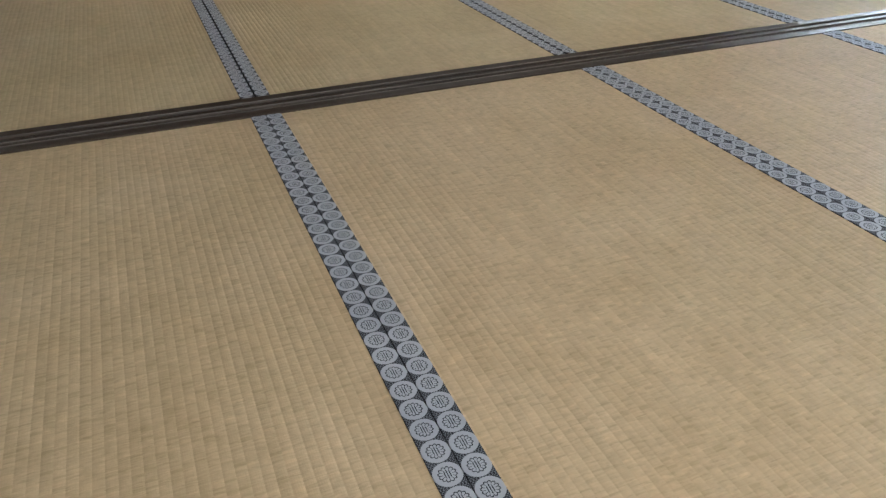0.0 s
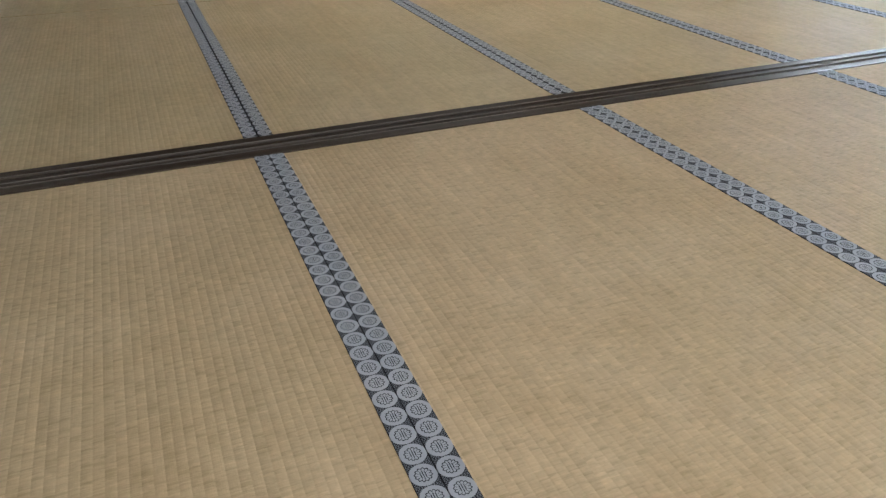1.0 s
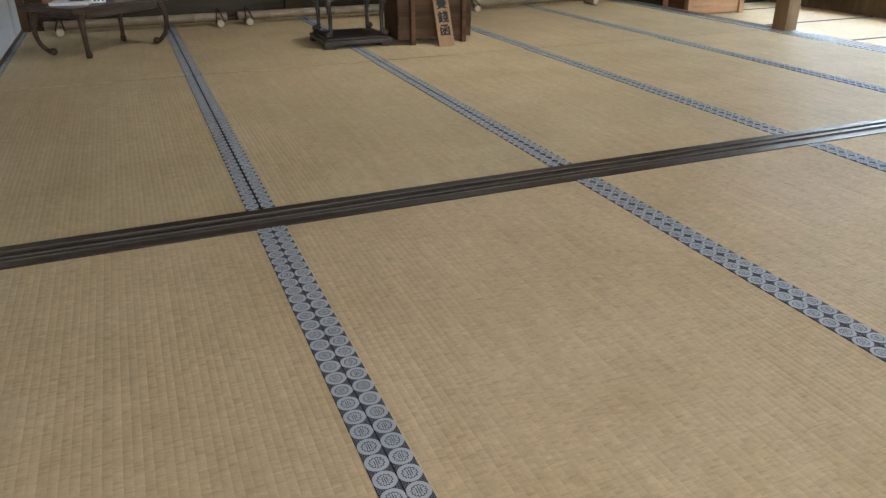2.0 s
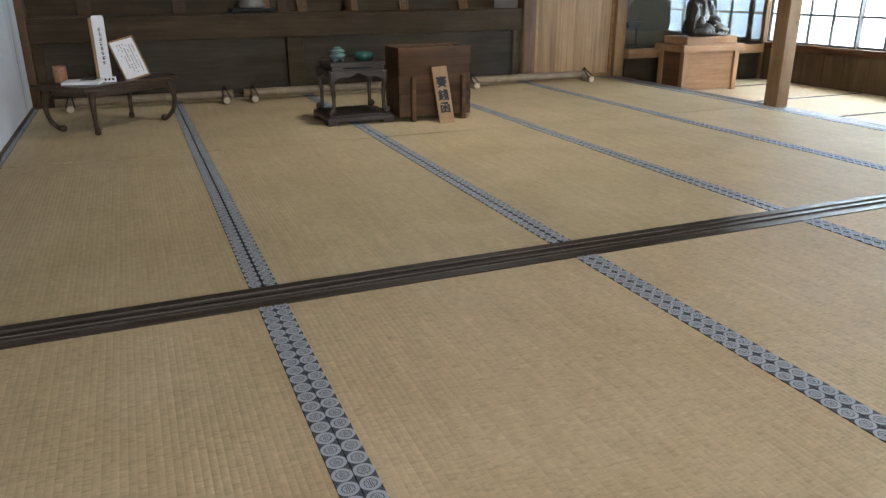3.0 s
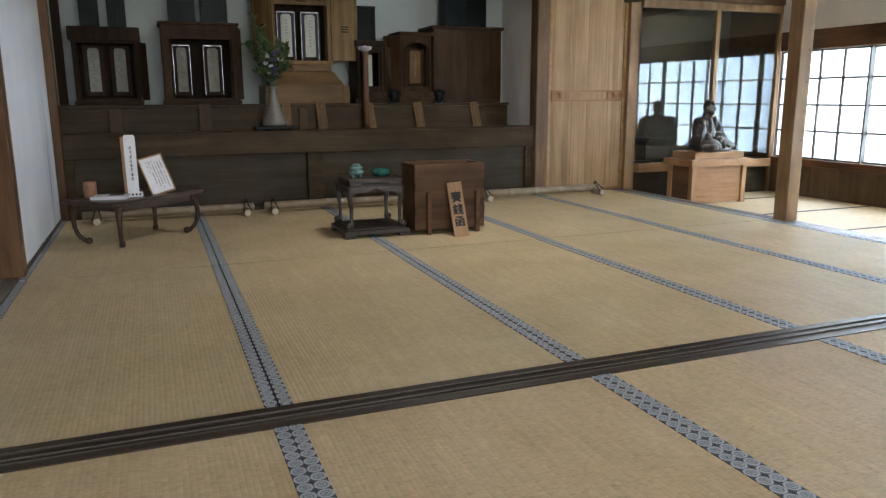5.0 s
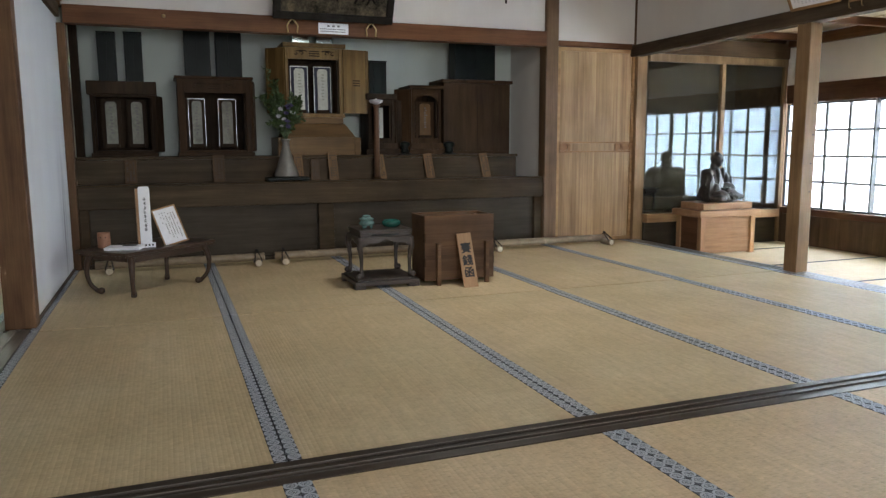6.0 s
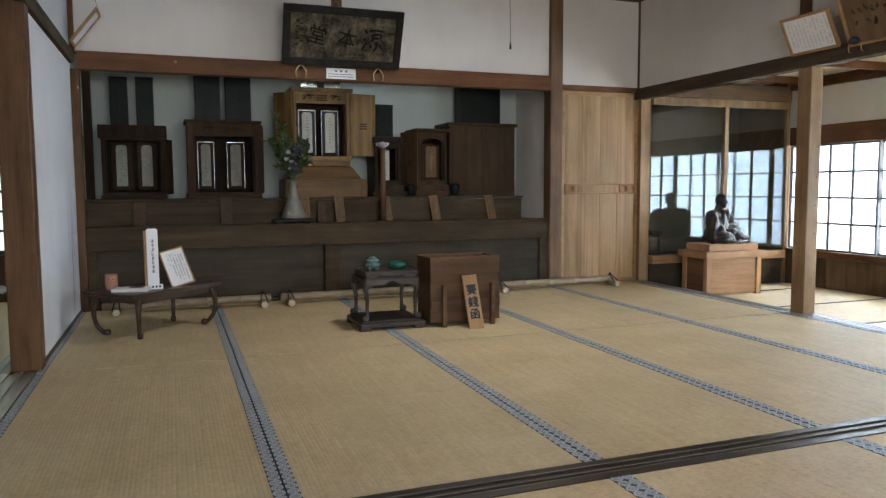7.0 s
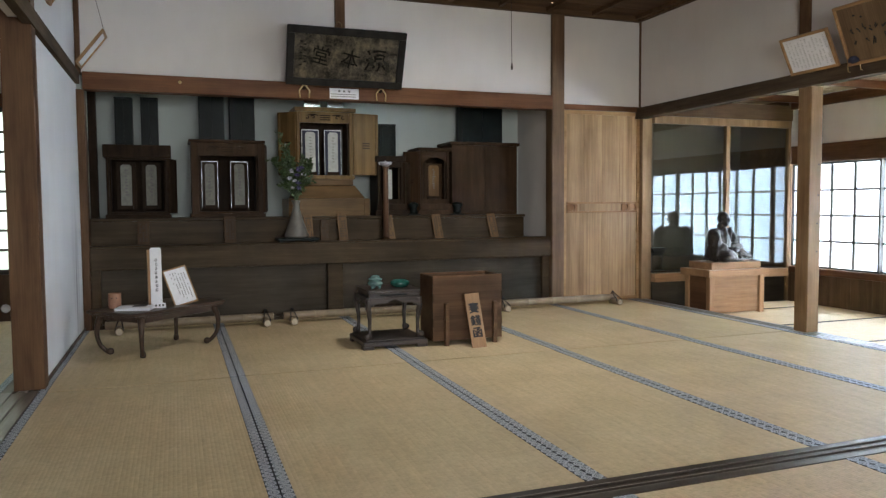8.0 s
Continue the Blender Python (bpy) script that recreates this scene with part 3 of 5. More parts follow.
# alcove shell
Y_ALC = 6.86
structure("wall_alcove_back", block(-1.03, 3.0, Y_ALC, Y_ALC + 0.08, 0.0, 2.3, 0), M_ALCOVE, "pale grey plaster alcove wall")
structure("wall_alcove_left", block(-1.03, -0.935, Y_BACK + 0.09, Y_ALC, 0.0, 2.3, 0), M_ALCOVE)
structure("post_alcove_inner", block(-0.934, -0.875, 6.60, 6.66, 0.6, 2.25, 0.004), M_CAB_DARK)
structure("wall_alcove_right", block(2.90, 2.98, Y_BACK + 0.09, Y_ALC, 0.0, 2.3, 0), M_WALL)
structure("ceiling_alcove", block(-1.03, 3.0, Y_BACK + 0.081, Y_ALC, 2.2, 2.28, 0), M_CEIL)

# main ceiling: boards over battens
cb = bmesh.new()
for i in range(20):
    y0 = -2.2 + i * 0.45
    if y0 < Y_BACK:
        add_box(cb, -1.03, 3.86, y0 + 0.002, min(y0 + 0.448, Y_BACK), CEILING + 0.002 * (i % 2), CEILING + 0.03)
for i in range(11):
    x0 = -0.86 + i * 0.46
    add_box(cb, x0 - 0.018, x0 + 0.018, -2.2, Y_BACK - 0.03, CEILING - 0.032, CEILING)
add_box(cb, -0.95, 3.80, Y_BACK - 0.04, Y_BACK - 0.001, CEILING - 0.05, CEILING)
add_box(cb, 3.755, 3.798, -2.2, Y_BACK - 0.04, CEILING - 0.05, CEILING)
structure("ceiling", cb, M_CEIL, "brown boarded wooden ceiling with battens")

# corridor
wall_lower = structure("wall_east_lower", block(X_EAST, X_EAST + 0.08, -2.2, 6.05, CORRIDOR - 0.03, 0.20, 0), M_WAINSCOT)
for i in range(34):
    y0 = -1.9 + 0.232 * i
    part("board", block(X_EAST - 0.014, X_EAST, y0 + 0.002, y0 + 0.230, CORRIDOR, 0.195, 0.002), M_WAINSCOT, wall_lower)
structure("window_rail", block(X_EAST - 0.04, X_EAST + 0.09, -2.2, 6.00, 0.20, 0.262, 0.004), M_RED_Y)
structure("window_lintel", block(X_EAST - 0.035, X_EAST + 0.09, -2.2, 6.00, 1.285, 1.465, 0.005), M_RED_Y)
structure("wall_corridor", block(X_EAST, X_EAST + 0.08, -2.2, 6.05, 1.465, 1.83, 0), M_WALL)
structure("wall_plate", block(X_EAST - 0.05, X_EAST + 0.09, -2.2, 6.00, 1.83, 1.93, 0.004), M_RED_Y)
cc = bmesh.new()
for i in range(7):
    add_box(cc, 3.862 + i * 0.24, 3.862 + i * 0.24 + 0.236, -2.2, 6.9, 1.935 + 0.003 * (i % 2), 1.96)
structure("ceiling_corridor", cc, M_CEIL_PALE, "pale boarded corridor ceiling")
cbm = bmesh.new()
for i in range(9):
    y0 = -1.4 + 0.9 * i
    add_box(cbm, 3.87, X_EAST - 0.06, y0, y0 + 0.045, 1.87, 1.934)
structure("ceiling_corridor_battens", cbm, M_RED_X)
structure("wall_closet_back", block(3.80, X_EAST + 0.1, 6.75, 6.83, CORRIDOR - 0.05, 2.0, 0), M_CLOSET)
structure("wall_closet_side", block(X_EAST + 0.0, X_EAST + 0.1, 6.075, 6.75, CORRIDOR - 0.05, 2.0, 0), M_CEIL)
structure("wall_closet_inner", block(3.80, 3.86, Y_BACK + 0.12, 6.75, CORRIDOR - 0.05, 2.0, 0), M_CEIL)

# side room and the walls that close the place
structure("wall_side_room", block(-4.2, -4.1, -2.2, 8.0, -0.1, CEILING, 0), M_WALL)
structure("wall_side_north", block(-4.2, -1.03, 7.3, 7.38, 1.85, CEILING, 0), M_WALL)
structure("lintel_side_north", block(-3.1, -1.03, 7.25, 7.39, 1.74, 1.85, 0.004), M_RED_X)
structure("wall_side_north_corner", block(-4.2, -3.1, 7.3, 7.38, -0.1, 1.85, 0), M_WALL)
structure("wall_behind_alcove", block(-1.075, -1.031, 4.385, 7.3, -0.1, CEILING, 0), M_WALL)
structure("ceiling_side_room", block(-4.2, -1.03, -2.2, 7.38, CEILING, CEILING + 0.04, 0), M_CEIL)
structure("rail_side_north", block(-3.1, -1.03, 7.26, 7.38, -0.1, 0.34, 0.004), M_WAINSCOT)
structure("wall_south_top", block(-4.2, X_EAST + 0.1, -2.3, -2.2, 2.15, CEILING + 0.05, 0), M_WALL)
structure("wall_south_left", block(-4.2, -1.1, -2.3, -2.2, -0.3, 2.15, 0), M_WALL)
structure("wall_south_right", block(5.1, X_EAST + 0.1, -2.3, -2.2, -0.3, 2.15, 0), M_WALL)


# ---- paper windows ----
def paper_window(name, m, width, height, cols, rows, paper, label, bar=0.022, stile=0.040):
    """A sliding lattice screen backed with paper, in the plane y = 0 with the lattice towards -y."""
    ob = thing(name, m, label, "paper screen", "paper screens of the windows", "structure")
    for x0, x1 in ((0, stile), (width - stile, width)):
        part("stile", block(x0, x1, -0.015, 0.015, 0, height, 0.002), M_LATTICE, ob)
    for z0, z1 in ((0, stile), (height - stile, height)):
        part("rail", block(stile, width - stile, -0.015, 0.015, z0, z1, 0.002), M_LATTICE, ob)
    iw, ih = width - 2 * stile, height - 2 * stile
    bv = mesh_of("muntin", block(-bar / 2, bar / 2, -0.012, 0.008, stile, height - stile, 0.0015), M_LATTICE)
    for i in range(1, cols):
        o = new("muntin", bv)
        o.parent, o.matrix_local = ob, pose(stile + iw * i / cols, 0, 0)
    bh = mesh_of("muntin", block(stile, width - stile, -0.010, 0.007, -bar / 2, bar / 2, 0.0015), M_LATTICE)
    for i in range(1, rows):
        o = new("muntin", bh)
        o.parent, o.matrix_local = ob, pose(0, 0, stile + ih * i / rows)
    pane = bmesh.new()
    add_box(pane, -iw / cols / 2, iw / cols / 2, 0.009, 0.0096, -ih / rows / 2, ih / rows / 2)
    pm = mesh_of("pane", pane, paper)
    for i in range(cols):
        for j in range(rows):
            o = new("pane", pm)
            o.parent, o.matrix_local = ob, pose(stile + iw * (i + 0.5) / cols, 0, stile + ih * (j + 0.5) / rows)
    return ob


first = None
paper_window("window_east", pose(X_EAST + 0.052, 6.05, 0.262, 0, 0, -90), 0.245, 1.023, 1, 4, M_PAPER, "narrow lattice screen with bright white paper panes", 0.021, 0.014)
for i in range(10):
    m = pose(X_EAST + 0.02 + 0.032 * (i % 2), 5.820 - 0.78 * i, 0.262, 0, 0, -90)
    if first is None:
        first = paper_window("window_east", m, 0.80, 1.023, 3, 4, M_PAPER, "dark lattice sliding screen with bright white paper panes", 0.021, 0.018)
    else:
        copy_thing(first, m)
for i in range(2):
    paper_window("window_side", pose(-3.05 + 1.0 * i, 7.31, 0.34), 1.0, 1.40, 4, 8, M_PAPER_GREEN, "dark lattice screen with paper tinted green for the garden light")


# ---- glass partition at the corridor's end ----
Y_GL = 6.055
gp = thing("glass_partition", pose(3.915, Y_GL, CORRIDOR), "pale-framed sliding glass panels that mirror the paper windows", "glass screen", "", "structure")
part("top_rail", block(0.002, 1.645, -0.025, 0.025, 1.745, 1.815, 0.003), M_POST_LIGHT, gp)
part("stile", block(1.610, 1.645, -0.02, 0.02, 0.0, 1.745, 0.003), M_POST_LIGHT, gp)
part("mullion", block(0.832, 0.880, -0.022, 0.022, 0.335, 1.745, 0.003), M_POST_LIGHT, gp)
part("sill_board", block(0.002, 1.609, -0.05, 0.06, 0.255, 0.335, 0.004), M_NEW, gp)
part("lower_panel", block(0.002, 1.609, 0.0, 0.02, 0.0, 0.255, 0.002), M_STAGE_DARK, gp)
for x0, x1 in ((0.002, 0.831), (0.881, 1.609)):
    g = part("pane", block(x0, x1, -0.002, 0.002, 0.337, 1.745, 0), M_GLASS, gp, "clear reflecting glass")
    g.visible_shadow = False
structure("glass_head_beam", block(3.86, X_EAST, Y_GL - 0.04, Y_GL + 0.05, 1.722, 1.87, 0.005), M_CEIL)

cs_ = thing("small_stand", pose(4.06, 6.19, 0.24), "small dark wooden stand on the shelf behind the glass", "stand")
part("top", block(-0.085, 0.085, -0.06, 0.06, 0.215, 0.235, 0.004), M_STAND, cs_)
part("neck", block(-0.065, 0.065, -0.045, 0.045, 0.185, 0.2148, 0.003), M_STAND, cs_)
for s_ in (-1, 1):
    part("leg", sweep([(s_ * 0.055, 0, 0.186), (s_ * 0.068, 0, 0.13), (s_ * 0.064, 0, 0.05), (s_ * 0.072, 0, 0.002)], [0.016, 0.012, 0.010, 0.014]), M_STAND, cs_, "", None, True)
part("apron", extrude_outline([(-0.06, 0.185), (-0.06, 0.15), (-0.03, 0.168), (0.03, 0.168), (0.06, 0.15), (0.06, 0.185)], 0.02), M_STAND, cs_, "", pose(0, -0.01, 0))
part("foot_board", block(-0.085, 0.085, -0.05, 0.05, -0.0005, 0.014, 0.003), M_STAND, cs_)
structure("closet_shelf", block(3.865, X_EAST - 0.005, Y_GL + 0.065, 6.35, 0.21, 0.239, 0.003), M_STAGE_X)

# ---- sliding cedar door ----
dr = thing("door_cedar", pose(2.995, Y_BACK - 0.005, 0.0) @ Matrix.Diagonal((1.02, 1, 1, 1)), "pale cedar board sliding door with a carved crossbar", "sliding door", "", "structure")
for i in range(4):
    part("board", block(0.03 + 0.1835 * i, 0.03 + 0.1835 * (i + 1) - 0.001, 0, 0.02, 0.04, 1.715, 0.0015), M_DOOR, dr)
part("stile", block(0.0, 0.03, -0.008, 0.022, 0.004, 1.75, 0.003), M_DOOR_RAIL, dr)
part("stile", block(0.765, 0.795, -0.008, 0.022, 0.004, 1.75, 0.003), M_DOOR_RAIL, dr)
part("bottom_rail", block(0.03, 0.765, -0.008, 0.022, 0.004, 0.04, 0.003), M_DOOR_RAIL, dr)
part("top_rail", block(0.03, 0.765, -0.008, 0.022, 1.715, 1.75, 0.003), M_DOOR_RAIL, dr)
part("crossbar", block(0.032, 0.763, -0.018, -0.001, 0.822, 0.836, 0.002), M_DOOR_BAR, dr)
part("crossbar", block(0.032, 0.763, -0.018, -0.001, 0.904, 0.918, 0.002), M_DOOR_BAR, dr)
part("crossbar_panel", block(0.138, 0.600, -0.006, -0.001, 0.837, 0.903, 0.001), M_DOOR, dr)


def dished_plate(w, h, r, depth, steps=32):
    """A square plate with a round dished hollow, in the plane y = 0, open towards -y."""
    bm = bmesh.new()
    rings = []
    for kind in ("edge", (r, 0.0), (r * 0.96, depth), (r * 0.5, depth * 1.1), (0.002, depth * 1.1)):
        ring = []
        for i in range(steps):
            a = 2 * math.pi * (i + 0.5) / steps
            ca, sa = math.cos(a), math.sin(a)
            if kind == "edge":
                k = min(w / 2 / max(abs(ca), 1e-6), h / 2 / max(abs(sa), 1e-6))
                ring.append(bm.verts.new((ca * k, 0, sa * k)))
            else:
                ring.append(bm.verts.new((ca * kind[0], kind[1], sa * kind[0])))
        rings.append(ring)
    for a, b in zip(rings, rings[1:]):
        for i in range(steps):
            j = (i + 1) % steps
            bm.faces.new((a[i], a[j], b[j], b[i]))
    bm.faces.new(rings[-1])
    back = [bm.verts.new((v.co.x, depth * 1.3, v.co.z)) for v in rings[0]]
    for i in range(steps):
        j = (i + 1) % steps
        bm.faces.new((rings[0][j], rings[0][i], back[i], back[j]))
    bm.faces.new(back)
    return bm


for x, w in ((0.085, 0.104), (0.640, 0.078), (0.722, 0.080)):
    part("finger_pull", dished_plate(w, 0.0665, 0.029, 0.011), M_DOOR_BAR, dr, "round dished finger pull", pose(x, -0.0155, 0.870))

# ---- altar stage ----
stage = thing("altar_stage", pose(0, Y_BACK, 0), "dark brown two-tier wooden altar stage", "altar stage", "", "structure")
part("front_beam", block(-0.901, 2.866, -0.012, 0.09, 0.435, 0.60, 0.005), M_STAGE_X, stage)
part("deck", block(-0.901, 2.895, 0.091, 0.735, 0.56, 0.596, 0.003), M_STAGE_X, stage)
part("ledge", block(-0.901, 2.866, -0.008, 0.10, 0.6005, 0.612, 0.004), M_STAGE_X, stage)
for x0, x1 in ((-0.901, 0.838), (0.967, 2.866)):
    part("panel", block(x0, x1, 0.045, 0.065, 0.03, 0.435, 0.002), M_STAGE_DARK, stage)
part("support_post", block(0.84, 0.965, -0.002, 0.09, 0.0, 0.434, 0.005), M_STAGE_X, stage)
part("side_post", block(-0.900, -0.835, 0.005, 0.04, 0.0, 0.434, 0.004), M_STAGE_X, stage)
part("side_post", block(2.79, 2.862, 0.005, 0.04, 0.0, 0.434, 0.004), M_STAGE_X, stage)
part("foot_rail", block(-0.901, 2.866, -0.004, 0.06, 0.0, 0.03, 0.003), M_STAGE_DARK, stage)
Y_RIS = 0.27
part("riser", block(-0.93, 2.735, Y_RIS, Y_RIS + 0.02, 0.598, 0.788, 0.002), M_STAGE_X, stage)
part("upper_deck", block(-0.93, 2.745, Y_RIS - 0.012, 0.735, 0.789, 0.812, 0.004), M_STAGE_X, stage)
part("end_board", block(2.715, 2.735, Y_RIS + 0.02, 0.73, 0.598, 0.788, 0.002), M_STAGE_X, stage)
TOP2 = 0.813


def tablet(parent, x, y, z, w, h, board, back, foil):
    """A memorial tablet: rounded paper-faced board in a dark surround, with barred writing."""
    t = part("tablet", extrude_outline([(-w / 2, 0), (w / 2, 0), (w / 2, h * 0.95), (w * 0.32, h), (-w * 0.32, h), (-w / 2, h * 0.95)], 0.012), board, parent, "pale paper-faced memorial tablet", pose(x, y, z))
    part("foot", block(-w * 0.62, w * 0.62, -0.012, 0.02, -0.03, 0.0, 0.003), M_CAB_DARK, t)
    part("surround", block(-w * 0.89, w * 0.89, 0.014, 0.02, -0.03, h * 1.06, 0.002), back, t)
    if foil:
        for s in (-1, 1):
            part("foil_edge", block(s * w * 0.84 - 0.0024, s * w * 0.84 + 0.0024, 0.003, 0.013, -0.02, h * 1.05, 0.001), foil, t, "silver foil edge")
        part("foil_edge", block(-w * 0.81, w * 0.81, 0.003, 0.013, h * 1.04, h * 1.062, 0.001), foil, t, "silver foil edge")
    strokes(t, "writing", [(random.uniform(-0.004, 0.004), h * (0.86 - 0.075 * k), w * random.uniform(0.16, 0.3), h * 0.035) for k in range(9)], M_TABLET_GREY if board == M_CREAM else M_FADED_INK)
    return t


def cabinet(name, label, x0, x1, z1, depth, material, opening=None, cornice=(0.02, 0.03), doors=(), carve=False, y=6.47, z=TOP2, arch=False):
    """A small wooden shrine cabinet that stands on the upper tier."""
    w, h = x1 - x0, z1 - z
    c = thing(name, pose((x0 + x1) / 2, y, z), label, "shrine cabinet", "shrine cabinets on the altar")
    over, ch = cornice
    part("cornice", block(-w / 2 - over, w / 2 + over, -over, depth + 0.01, h - ch, h, 0.006), material, c)
    if opening:
        ox0, ox1, oz0, oz1 = opening[0] - (x0 + x1) / 2, opening[1] - (x0 + x1) / 2, opening[2] - z, opening[3] - z
        part("side_panel", block(-w / 2, ox0, 0, depth, 0.03, h - ch, 0.003), material, c)
        part("side_panel", block(ox1, w / 2, 0, depth, 0.03, h - ch, 0.003), material, c)
        part("head_board", block(ox0, ox1, 0.002, 0.025, oz1, h - ch, 0.002), material, c)
        part("back_panel", block(ox0, ox1, depth - 0.015, depth, 0.03, h - ch, 0), M_CAB_DARK, c)
        part("inner_floor", block(ox0, ox1, 0.004, depth - 0.015, 0.03, max(0.034, oz0), 0.002), material, c)
        part("plinth", block(-w / 2 - 0.012, w / 2 + 0.012, -0.012, depth, 0, 0.03, 0.004), material, c)
        if arch:
            n = 12
            pts = [(ox0, oz1), (ox0, oz1 - 0.07)] + [(ox0 + (ox1 - ox0) * k / n, oz1 - 0.07 + 0.055 * math.sin(math.pi * k / n) ** 0.7) for k in range(1, n)] + [(ox1, oz1 - 0.07), (ox1, oz1)]
            part("arch_board", extrude_outline(pts[::-1], 0.014), material, c, "", pose(0, 0.004, 0))
        for wd in (0.014,):
            part("inner_frame", block(ox0, ox0 + wd, 0.03, 0.05, oz0, oz1, 0.002), M_CAB_DARK, c)
            part("inner_frame", block(ox1 - wd, ox1, 0.03, 0.05, oz0, oz1, 0.002), M_CAB_DARK, c)
    else:
        part("body", block(-w / 2, w / 2, 0, depth, 0, h - ch, 0.004), material, c)
        part("door_seam", block(-0.003, 0.003, -0.0015, 0.0, 0.04, h - ch - 0.03, 0), M_CAB_DARK, c)
        part("batten", block(-w / 2 + 0.01, w / 2 - 0.01, -0.006, -0.0005, 0.0, 0.03, 0.002), material, c)
    for side, dw, turn in doors:
        d = part("door", block(0, dw, -0.009, 0.009, 0.035, h - ch - 0.004, 0.003), material, c, "open panelled leaf",
                 pose(side * w / 2, -0.008, 0, 0, 0, turn if side > 0 else 180 - turn))
        f = -1 if side > 0 else 1
        for a in ((0.012, 0.03), (dw - 0.03, dw - 0.012)):
            part("leaf_stile", block(a[0], a[1], min(f * 0.009, f * 0.014), max(f * 0.009, f * 0.014), 0.045, h - ch - 0.014, 0.001), material, d)
        for k in range(3):
            q = 0.5 * (h - ch) - 0.02 + 0.02 * k
            part("carving", block(dw * 0.36, dw * 0.64, min(f * 0.0095, f * 0.012), max(f * 0.0095, f * 0.012), q, q + 0.010, 0.001), M_CAB_DARK, d, "dark carved bars")
    if carve:
        zc = (opening[3] - z + h - ch) / 2
        for k in range(3):
            part("carving", block(-0.045, 0.045, -0.001, 0.0015, zc - 0.024 + 0.018 * k, zc - 0.015 + 0.018 * k, 0.001), M_CAB_DARK, c, "dark carved bars")
        for s in (-1, 1):
            for r0, cx, turn, n0 in ((0.020, 0.105, 1, 12), (0.015, 0.150, -1, 10)):
                pts = []
                for k in range(n0):
                    a, r = turn * (0.4 + k * 0.48), r0 * (1 - 0.065 * k)
                    pts.append((s * (cx + r * math.cos(a)), 0.0, zc + 0.85 * r * math.sin(a)))
                part("scroll", sweep(pts, [0.0048 - 0.0002 * k for k in range(n0)], 0.002, 6), M_CAB_DARK, c, "dark carved scroll")
            part("scroll", sweep([(s * 0.06, 0.0, zc + 0.016), (s * 0.085, 0.0, zc + 0.022), (s * 0.12, 0.0, zc + 0.021), (s * 0.165, 0.0, zc + 0.014)], [0.003, 0.005, 0.005, 0.002], 0.002, 6), M_CAB_DARK, c, "dark carved scroll")
    return c


c1 = cabinet("shrine_cabinet", "dark brown shrine cabinet with two pale memorial tablets", -0.805, -0.350, 1.385, 0.30, M_CAB_DARK, (-0.785, -0.370, 0.862, 1.268), (0.02, 0.10), ((1, 0.15, 70),))
tablet(c1, -0.092, 0.12, 0.10, 0.080, 0.325, M_CREAM_DIM, M_CAB_DARK, None)
tablet(c1, 0.094, 0.12, 0.10, 0.080, 0.325, M_CREAM_DIM, M_CAB_DARK, None)
c2 = cabinet("shrine_cabinet", "brown carved shrine cabinet with two foil-edged tablets", -0.18, 0.385, 1.44, 0.31, M_CAB, (-0.125, 0.34, 0.86, 1.312), (0.018, 0.022), ((1, 0.17, 78),), True)
tablet(c2, -0.138, 0.11, 0.10, 0.075, 0.34, M_CREAM_DIM, M_CAB_DARK, M_FOIL_DIM)
tablet(c2, 0.098, 0.11, 0.10, 0.082, 0.34, M_CREAM_DIM, M_CAB_DARK, M_FOIL_DIM)

# raised golden cabinet on its stepped base
base = thing("altar_step", pose(0.925, 6.40, TOP2), "golden-brown stepped wooden base under a cabinet", "altar step")
part("lower_tier", block(-0.345, 0.345, 0.03, 0.42, 0, 0.15, 0.004), M_STEP_GOLD, base)
part("end_board", block(0.300, 0.352, 0.024, 0.42, 0, 0.146, 0.004), M_STEP_GOLD, base)
bm = bmesh.new()
lo = [bm.verts.new(v) for v in ((-0.29, 0.05, 0.151), (0.315, 0.05, 0.151), (0.315, 0.42, 0.151), (-0.29, 0.42, 0.151))]
hi = [bm.verts.new(v) for v in ((-0.235, 0.10, 0.262), (0.235, 0.10, 0.262), (0.235, 0.42, 0.262), (-0.235, 0.42, 0.262))]
bm.faces.new(lo[::-1])
bm.faces.new(hi)
for i in range(4):
    j = (i + 1) % 4
    bm.faces.new((lo[i], lo[j], hi[j], hi[i]))
part("sloped_tier", bm, M_STEP_GOLD, base)
part("upper_tier", block(-0.20, 0.22, 0.085, 0.42, 0.263, 0.315, 0.004), M_STEP_GOLD, base)
c3 = cabinet("shrine_cabinet", "golden-brown carved shrine cabinet with open leaves and two tablets", 0.675, 1.150, 1.735, 0.29, M_CAB_GOLD, (0.694, 1.118, 1.162, 1.605), (0.025, 0.036), ((1, 0.235, 10), (-1, 0.20, 44)), True, 6.50, TOP2 + 0.316)
tablet(c3, -0.118, 0.07, 0.065, 0.085, 0.34, M_CREAM, M_NAVY, M_SILVER)
tablet(c3, 0.078, 0.07, 0.065, 0.085, 0.34, M_CREAM, M_NAVY, M_SILVER)
# Mirror boxes in place of reflecting glass, tilted forward to catch the south daylight.
for x in (0.815, 1.012):
    t = thing("foil_box", pose(x, 6.56, 1.737, 5.5), "small mirror-bright box on a cabinet, in place of reflecting glass", "box", "foil boxes")
    part("body", block(-0.07, 0.07, 0, 0.05, 0, 0.075, 0.004), M_MIRROR_BRIGHT, t)
    part("lid", block(-0.073, 0.073, -0.003, 0.053, 0.0755, 0.083, 0.002), M_MIRROR_BRIGHT, t)

